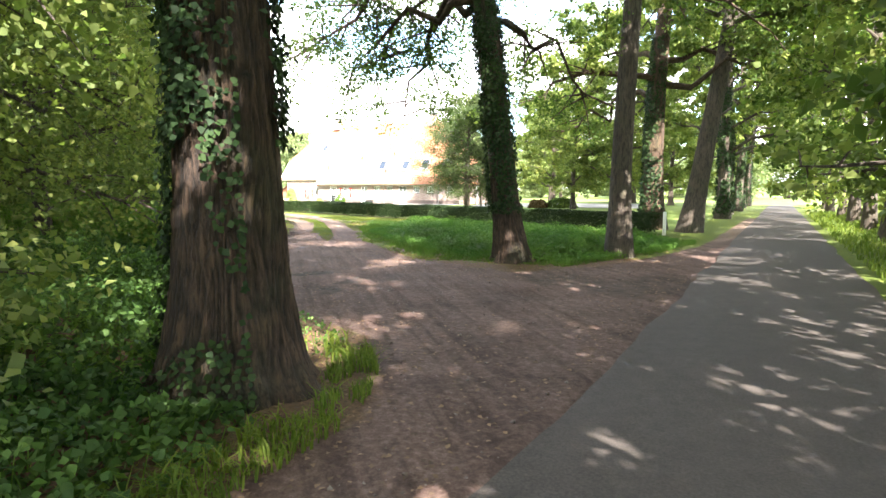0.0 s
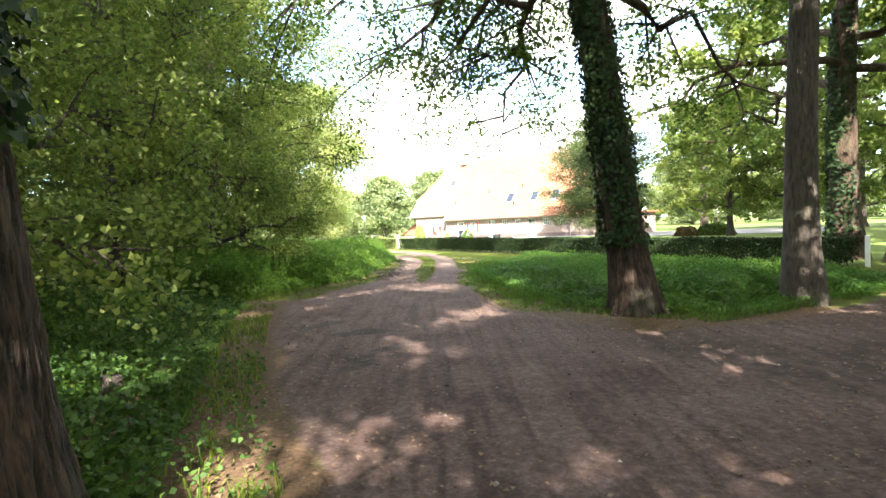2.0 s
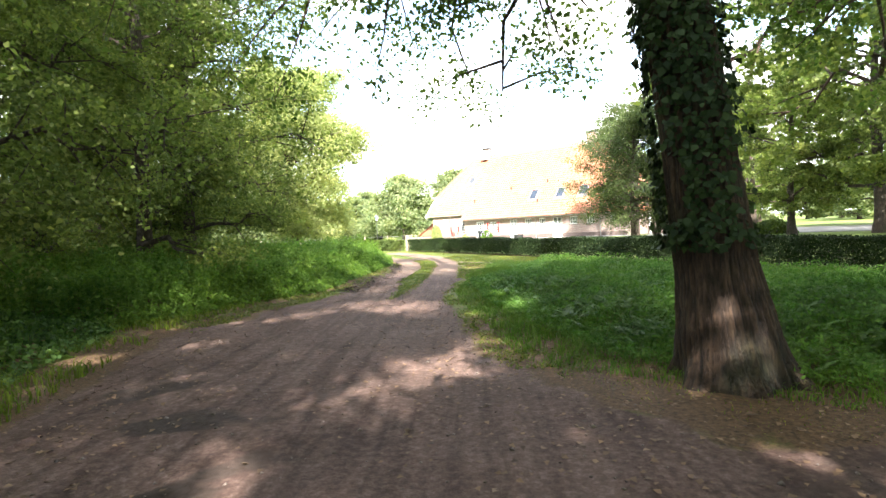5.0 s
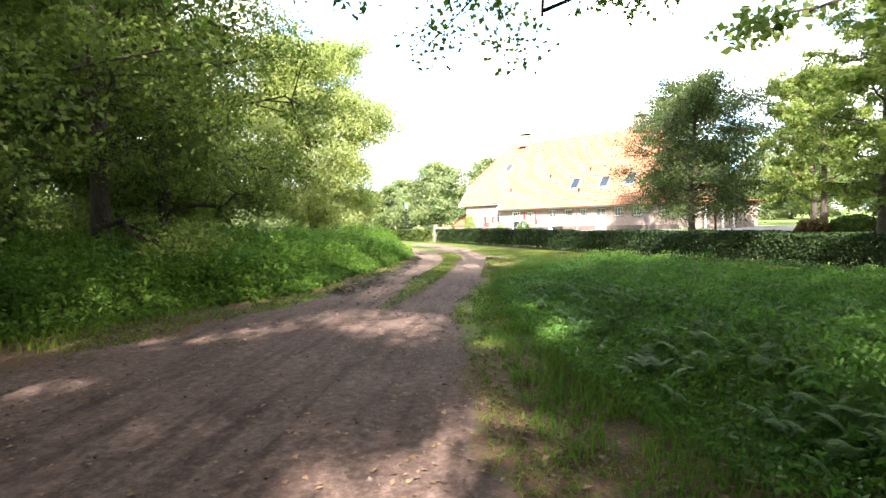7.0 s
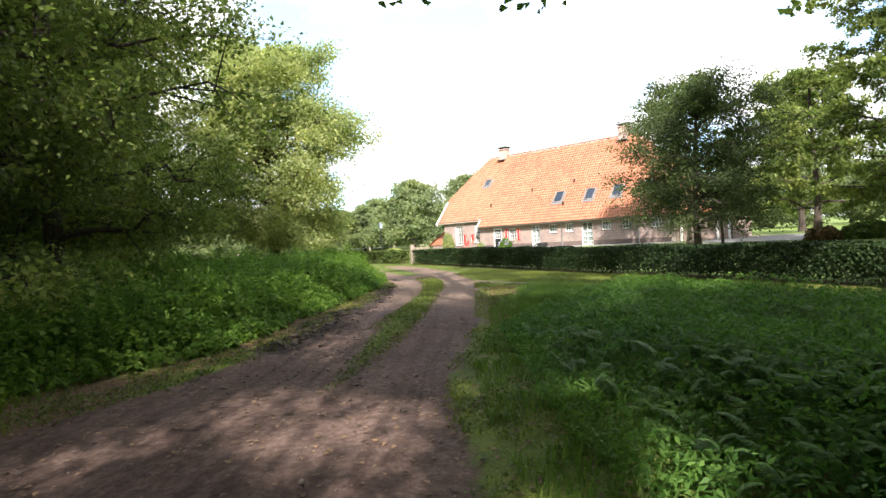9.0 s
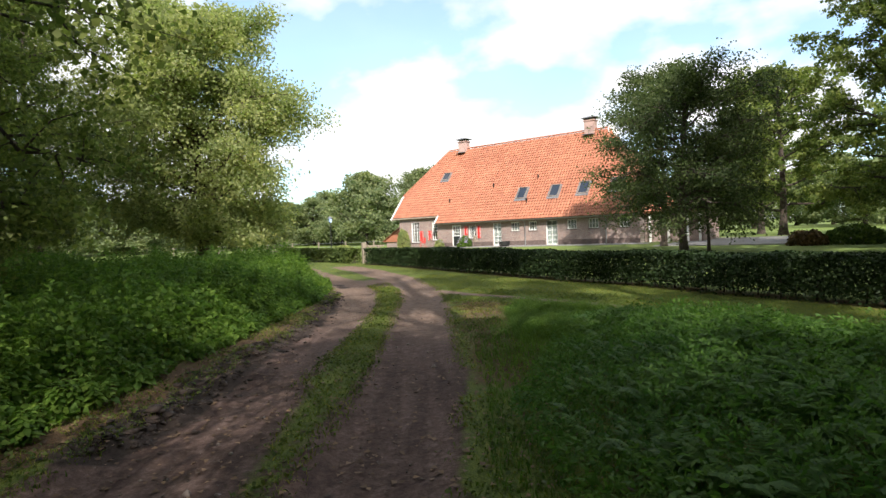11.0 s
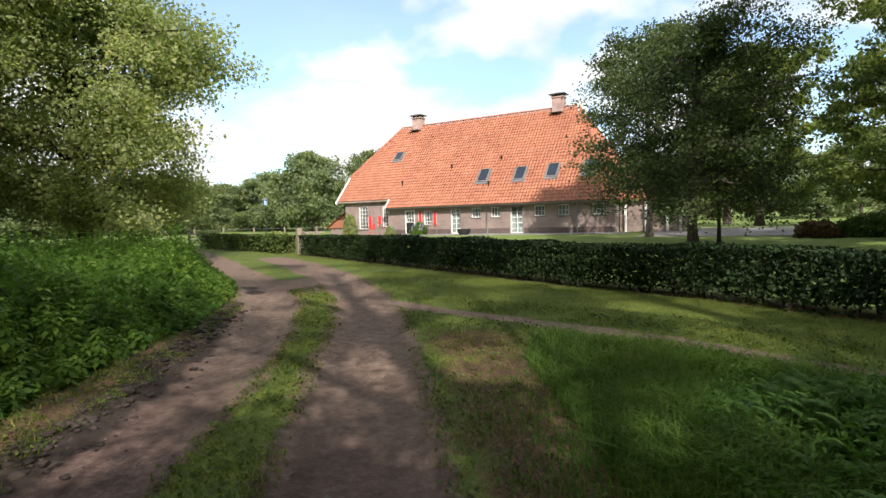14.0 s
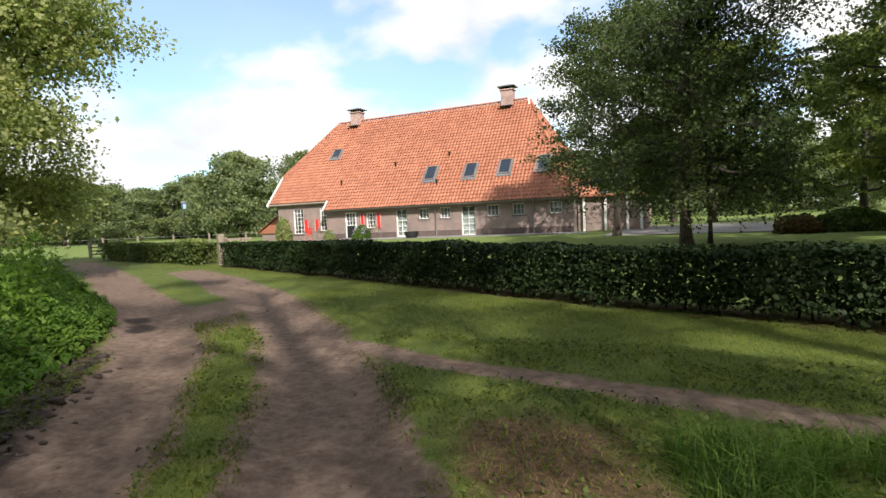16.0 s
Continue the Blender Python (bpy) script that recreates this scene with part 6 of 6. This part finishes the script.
def bracken():
    """Arching fern fronds, each a stalk with tapering pairs of leaflets."""
    rng = np.random.default_rng(110)
    x, y, d = scatter(BRACKEN, 15.0, rng, 0.1)
    vs, n0 = [], 0
    V = []
    pairs = 15
    for px, py, pd, pz in zip(x, y, d, height(x, y)):
        tall = (0.24 + 0.33 * min(1, pd / 1.4)) * (0.7 + 0.6 * float(fbm(np.array([px * 0.6]), np.array([py * 0.6]), 51)[0]))
        for _ in range(rng.integers(3, 6)):
            a = rng.uniform(0, 6.283)
            hd = np.array((math.cos(a), math.sin(a), 0)); sd = np.array((-hd[1], hd[0], 0))
            ln = tall * rng.uniform(0.8, 1.25)
            reach = rng.uniform(0.35, 0.8)
            t = np.linspace(0.28, 1.0, pairs)[:, None]
            spine = np.array((px, py, pz)) + hd * ln * reach * t ** 1.5 + np.array((0, 0, 1)) * ln * (t * 1.25 - 0.5 * t ** 2.6)
            w = ln * 0.34 * np.sin(np.pi * (1 - (t - 0.22) / 0.82)) ** 0.8 * np.clip(1.25 - t, 0.1, 1)
            step_ = ln * 0.042
            for s in (-1, 1):
                tip = spine + sd * s * w + hd * w * 0.35 + np.array((0, 0, -0.12)) * w
                q = np.stack([spine - hd * step_ * 0.6, spine + hd * step_ * 0.7, tip + hd * step_ * 0.25, (spine + tip) / 2 - hd * step_ * 0.75], 1)
                V.append(q.reshape(-1, 3))
            b0 = np.array((px, py, pz - 0.02)); b1 = spine[-1]
            m = spine[2]
            V.append(np.array([b0 - sd * 0.006, b0 + sd * 0.006, m + sd * 0.004, m - sd * 0.004]))
    x, y, d = scatter(BRACKEN, 1300, rng, -0.3)
    top = (0.2 + 0.42 * step01(0, 1.4, d)) * (0.6 + 0.75 * fbm(x * 0.6, y * 0.6, 51)) * (0.75 + 0.4 * lattice(x * 3, y * 3, 52))
    lv, _ = leaf_quads(np.stack([x, y, height(x, y) + top * rng.uniform(0.45, 1.08, len(x))], 1), 0.027, rng, 0.9, long=2.8, droop=0.2)
    V.append(lv)
    v = np.concatenate(V)
    tagged(new("bracken", fast_mesh("bracken", v, np.arange(len(v)).reshape(-1, 4), FERN_LEAF)), "dense bright green bracken under the oaks", "ferns", kind="stuff")


bracken()


def undergrowth(name, poly, top, density, leaf, mat, label, seed, rise=1.2, long=1.7):
    """Nettles and brambles: stalks, and leaves through the upper part of an uneven mound."""
    rng = np.random.default_rng(seed)
    x, y, d = scatter(poly, density, rng)
    hump = top * step01(0, rise, d) * (0.45 + 0.95 * fbm(x * 0.75, y * 0.75, seed))
    hump = hump * (0.3 + 0.75 * lattice(x * 1.25, y * 1.25, seed + 8) + 0.5 * lattice(x * 3.4, y * 3.4, seed + 9)) + 0.1
    z = height(x, y) + hump * (1 - np.abs(rng.normal(0, 0.36, len(x)))).clip(0.05, 1)
    v, f = leaf_quads(np.stack([x, y, z], 1), leaf, rng, 0.8, long=long, droop=0.4)
    ob = tagged(new(name, fast_mesh(name, v, f, mat)), label, "undergrowth", kind="stuff")
    heap = Heap()
    for q in range(0, len(x), 60):
        b = np.array((x[q], y[q], height(x[q:q + 1], y[q:q + 1])[0] - 0.02))
        heap.add(*tube([b, b + np.array((rng.normal(0, 0.05), rng.normal(0, 0.05), hump[q]))], [0.007, 0.004], 4))
    tagged(new(name + "_stalks", heap.mesh(name + "_stalks", NETTLE_LEAF)), "green stalks among the undergrowth", "undergrowth", kind="stuff")
    return ob


undergrowth("nettles", MOUND, 1.05, 420, 0.072, NETTLE_LEAF, "lower leaves of the nettle bank", 120, 1.1)
undergrowth("brambles", THICKET, 0.5, 330, 0.075, HERB_LEAF, "low brambles and seedlings at the foot of the wood", 121, 1.8, 1.4)


def nettle_plants(name, poly, tall, density, size, mat, label, seed, deep=4.5, rise=1.1):
    """Upright plants along the rim of a patch: a stalk with crossed pairs of hanging leaves that shrink towards a tuft at the tip."""
    rng = np.random.default_rng(seed)
    x, y, d = scatter(poly, density, rng)
    k = (d < deep) & (off_dirt(x, y) > 0.12)
    x, y, d = x[k], y[k], d[k]
    h = tall * (0.22 + 0.78 * step01(0, rise, d)) * (0.32 + 0.65 * fbm(x * 0.7, y * 0.7, seed) + 0.62 * lattice(x * 1.5, y * 1.5, seed + 3)) * rng.uniform(0.75, 1.15, len(x))
    z0 = height(x, y)
    lean = rng.normal(0, 0.13, (len(x), 2))
    tiers = 8
    V = []
    for t in range(tiers):
        f = 0.34 + 0.66 * (t + rng.uniform(-0.2, 0.2, len(x))) / (tiers - 1)
        c = np.stack([x + lean[:, 0] * h * f, y + lean[:, 1] * h * f, z0 + h * f], 1)
        s = (size * (1.15 - 0.55 * t / (tiers - 1)) * rng.uniform(0.75, 1.25, len(x)))[:, None]
        for q in range(4):
            a = rng.uniform(0, 0.5, len(x)) + (x * 37.0) + q * math.pi / 2 + t * math.pi / 4
            out = np.stack([np.cos(a), np.sin(a), rng.uniform(-0.55, 0.25, len(x))], 1)
            side = np.stack([-np.sin(a), np.cos(a), np.zeros(len(x))], 1)
            V.append(np.stack([c + out * s * 0.12, c + out * s * 0.6 + side * s * 0.36, c + out * s * 1.3 - np.array((0, 0, 0.3)) * s, c + out * s * 0.6 - side * s * 0.36], 1).reshape(-1, 3))
    b = np.stack([x, y, z0 - 0.02], 1)
    e = np.stack([x + lean[:, 0] * h, y + lean[:, 1] * h, z0 + h], 1)
    for w in (np.array((0.005, 0, 0)), np.array((0, 0.005, 0))):
        V.append(np.stack([b - w, b + w, e + w * 0.4, e - w * 0.4], 1).reshape(-1, 3))
    v = np.concatenate(V)
    tagged(new(name, fast_mesh(name, v, np.arange(len(v)).reshape(-1, 4), mat)), label, "undergrowth", kind="stuff")


nettle_plants("nettle_plants", MOUND, 1.12, 24, 0.088, NETTLE_LEAF, "tall bright green nettles along the track", 126)
nettle_plants("woodland_seedlings", THICKET, 0.42, 16, 0.085, NETTLE_LEAF, "bright seedlings and brambles at the foot of the wood", 127, 6.0, 2.4)
undergrowth("shrub_layer", [(-4.5, 2.5), (-7.5, 4.5), (-13.0, 8.5), (-17.0, 12.5), (-21.5, 18.0), (-26.5, 22.0), (-31.0, 25.0), (-37.0, 22.0), (-22.0, 4.0), (-12.0, -5.0), (-4.0, -5.0)], 2.1, 210, 0.075, FOREST_LEAF, "shrubs and saplings inside the wood", 122, 2.5)
undergrowth("lane_undergrowth", [(6.6, 6.0), (7.6, 12.0), (8.9, 20.0), (10.8, 32.0), (13.2, 46.0), (17.0, 46.0), (13.0, 24.0), (9.6, 6.0)], 1.6, 70, 0.17, FOREST_LEAF, "leafy undergrowth beyond the lane", 123, 1.0)


def litter():
    rng = np.random.default_rng(130)
    x, y, _ = scatter([(-14, 1), (2.5, 1), (2.5, 24), (-14, 24)], 60, rng)
    k = (np.abs(inside(x, y, YARD)) < 1.5 + rng.normal(size=len(x)) * 0.5) & (inside(x, y, ROAD) < -0.1)
    x, y = x[k], y[k]
    v, f = leaf_quads(np.stack([x, y, height(x, y) + 0.012], 1), 0.045, rng, normal=np.tile((0, 0, 4.0), (len(x), 1)), long=1.4)
    tagged(new("leaf_litter", fast_mesh("leaf_litter", v, f, LITTER_LEAF)), "dry brown leaves and chips on the earth", "leaf litter", kind="stuff")


litter()


def pebbles():
    rng = np.random.default_rng(131)
    x, y, _ = scatter(YARD, 16, rng, 0.1)
    x2 = np.concatenate([rng.uniform(-20, -9.5, 1500)]); y2 = rng.uniform(17, 31, 1500)
    k = np.minimum(along(x2, y2, RUT_L), along(x2, y2, RUT_R)) < 0.5
    x, y = np.concatenate([x, x2[k]]), np.concatenate([y, y2[k]])
    k = (inside(x, y, ROAD) < -0.1) & (y > 0)
    x, y = x[k], y[k]
    s = rng.gamma(1.6, 0.005, len(x)) + 0.004
    base = np.array([(1, 0, 0), (-0.5, 0.85, 0), (-0.6, -0.8, 0), (0.2, 0.1, 0.75), (0, 0, -0.5)])
    rot = rng.uniform(0, 6.28, len(x))
    c, sn = np.cos(rot), np.sin(rot)
    vx = base[None, :, 0] * c[:, None] - base[None, :, 1] * sn[:, None]
    vy = base[None, :, 0] * sn[:, None] + base[None, :, 1] * c[:, None]
    v = np.stack([vx, vy, np.broadcast_to(base[None, :, 2], vx.shape)], 2) * s[:, None, None] + np.stack([x, y, height(x, y) + 0.003], 1)[:, None]
    i = np.arange(len(x))[:, None] * 5
    f = np.concatenate([i + np.array(t) for t in ((0, 1, 3), (1, 2, 3), (2, 0, 3), (1, 0, 4), (2, 1, 4), (0, 2, 4))])
    tagged(new("pebbles", fast_mesh("pebbles", v.reshape(-1, 3), f, PEBBLE)), "small stones in the bare earth", "gravel", kind="stuff")


def clods():
    """Lumps of churned wet earth along the outer wheel rut."""
    rng = np.random.default_rng(132)
    seg = np.array(MUDDY)
    u = rng.uniform(0, len(seg) - 1.001, 1600)
    i = u.astype(int)
    p = seg[i] + (seg[i + 1] - seg[i]) * (u - i)[:, None] + rng.normal(0, 0.17, (1600, 2))
    s = rng.gamma(2.0, 0.0075, 1600) + 0.006
    lat, lon = 4, 7
    ball = np.array([(math.sin(math.pi * a / lat) * math.cos(2 * math.pi * b / lon), math.sin(math.pi * a / lat) * math.sin(2 * math.pi * b / lon), 0.6 * math.cos(math.pi * a / lat)) for a in range(lat + 1) for b in range(lon)])
    v = ball[None] * (s[:, None, None] * rng.uniform(0.65, 1.35, (1600, len(ball), 1))) * np.array((1.2, 1, 0.8)) + np.stack([p[:, 0], p[:, 1], height(p[:, 0], p[:, 1]) + 0.004], 1)[:, None]
    quads = np.array([(a * lon + b, (a + 1) * lon + b, (a + 1) * lon + (b + 1) % lon, a * lon + (b + 1) % lon) for a in range(lat) for b in range(lon)])
    f = (np.arange(1600)[:, None, None] * len(ball) + quads[None]).reshape(-1, 4)
    tagged(new("earth_clods", fast_mesh("earth_clods", v.reshape(-1, 3), f, CLOD)), "dark lumps of churned earth beside the wheel rut", "earth", kind="stuff")


CLOD = island_material("dark_churned_earth", (0.028, 0.019, 0.015), (0.07, 0.049, 0.038), 0.85, 0.4, 30.0)
clods()
PEBBLE = island_material("earth_stones", (0.07, 0.052, 0.043), (0.22, 0.185, 0.16), 0.85)
pebbles()


# a rotten stump at the wood's edge
stump = thing("tree_stump", at_ground(-4.8, 5.75), "short dark rotten tree stump in the brambles", "stump")
vs, fs = tube([(0, 0, -0.1), (0, 0, 0.05), (0.01, 0, 0.18), (0.02, 0.01, 0.32), (0.02, 0.01, 0.28)], [0.17, 0.12, 0.1, 0.095, 0.02], 16, 0.1, 5)
part("stem", mesh_of("stem", vs, fs, DARK_BARK, True), DARK_BARK, stump)

marker = thing("marker_post", at_ground(1.95, 23.9), "short pale wooden post at the hedge end", "post")
part("post", post_bm(0, 0, 0.13, 0.95), WHITE_PAINT, marker)


# low herbs at the foot of the first oak
undergrowth("ground_herbs", [(-3.4, 0.6), (-1.0, 0.7), (-0.75, 2.2), (-0.95, 3.1), (-1.25, 3.3), (-2.0, 3.0), (-2.6, 3.4), (-3.6, 3.0)], 0.3, 420, 0.085, HERB_LEAF, "low dark leafy herbs round the oak", 124, 0.5, 1.2)
undergrowth("ground_herbs", [(-1.2, 4.6), (-1.7, 5.6), (-3.2, 6.5), (-5.0, 7.8), (-5.6, 7.2), (-3.4, 5.6), (-2.2, 4.6)], 0.22, 160, 0.05, HERB_LEAF, "scattered herbs and seedlings on the verge", 125, 0.3, 1.3)

# finer turf where the track curves past the hedge
x, y, d = scatter([(-19.0, 24.5), (-13.5, 20.5), (-9.0, 21.0), (-5.5, 24.0), (-5.5, 27.0), (-13.5, 31.0), (-20.0, 32.5)], 1500, rg)
k = off_dirt(x, y) > 0.04 * rg.normal(size=len(x))
k &= ~((fbm(x * 1.1, y * 1.1, 61) < 0.4) & (along(x, y, [(-10.0, 21.2), (-12.2, 23.6), (-13.6, 25.6)]) < 1.0))
x, y = x[k], y[k]
half = rg.uniform(size=len(x)) < 0.6
blades("lawn_grass", x[half], y[half], np.full(half.sum(), 0.035), 0.005, GRASS_BLADE, "fine green lawn before the hedge", 107, 0.7, True)
blades("lawn_grass", x[~half], y[~half], np.full((~half).sum(), 0.032), 0.005, DRY_BLADE, "fine yellowish lawn before the hedge", 108, 0.7, True)
x, y, d = scatter([(-12.8, 25.9), (-12.6, 25.1), (-11.7, 23.7), (-10.9, 22.5), (-9.0, 23.4), (-5.0, 24.0), (-7.5, 25.2), (-9.5, 25.9), (-11.6, 26.3)], 1500, rg)
k = (off_dirt(x, y) > 0.1) & (fbm(x * 1.3, y * 1.3, 63) > 0.34)
blades("rough_grass", x[k], y[k], 0.1 + 0.34 * fbm(x[k] * 1.2, y[k] * 1.2, 64) ** 1.5, 0.005, ROUGH_BLADE, "rough dark green grass below the narrow path", 109, 0.8)
x, y, d = scatter([(-14.6, 26.2), (-13.0, 26.4), (-9.2, 21.8), (-9.8, 20.6), (-11.4, 21.6)], 900, rg)
k = (along(x, y, [(-10.0, 21.2), (-12.2, 23.6), (-13.6, 25.6)]) < 0.8 + 0.3 * rg.normal(size=len(x))) & (off_dirt(x, y) > 0.1) & (fbm(x * 2, y * 2, 66) > 0.42)
blades("dead_grass", x[k], y[k], np.full(k.sum(), 0.045), 0.005, LITTER_LEAF, "brown dead grass on the trodden verge", 110, 1.2, True)
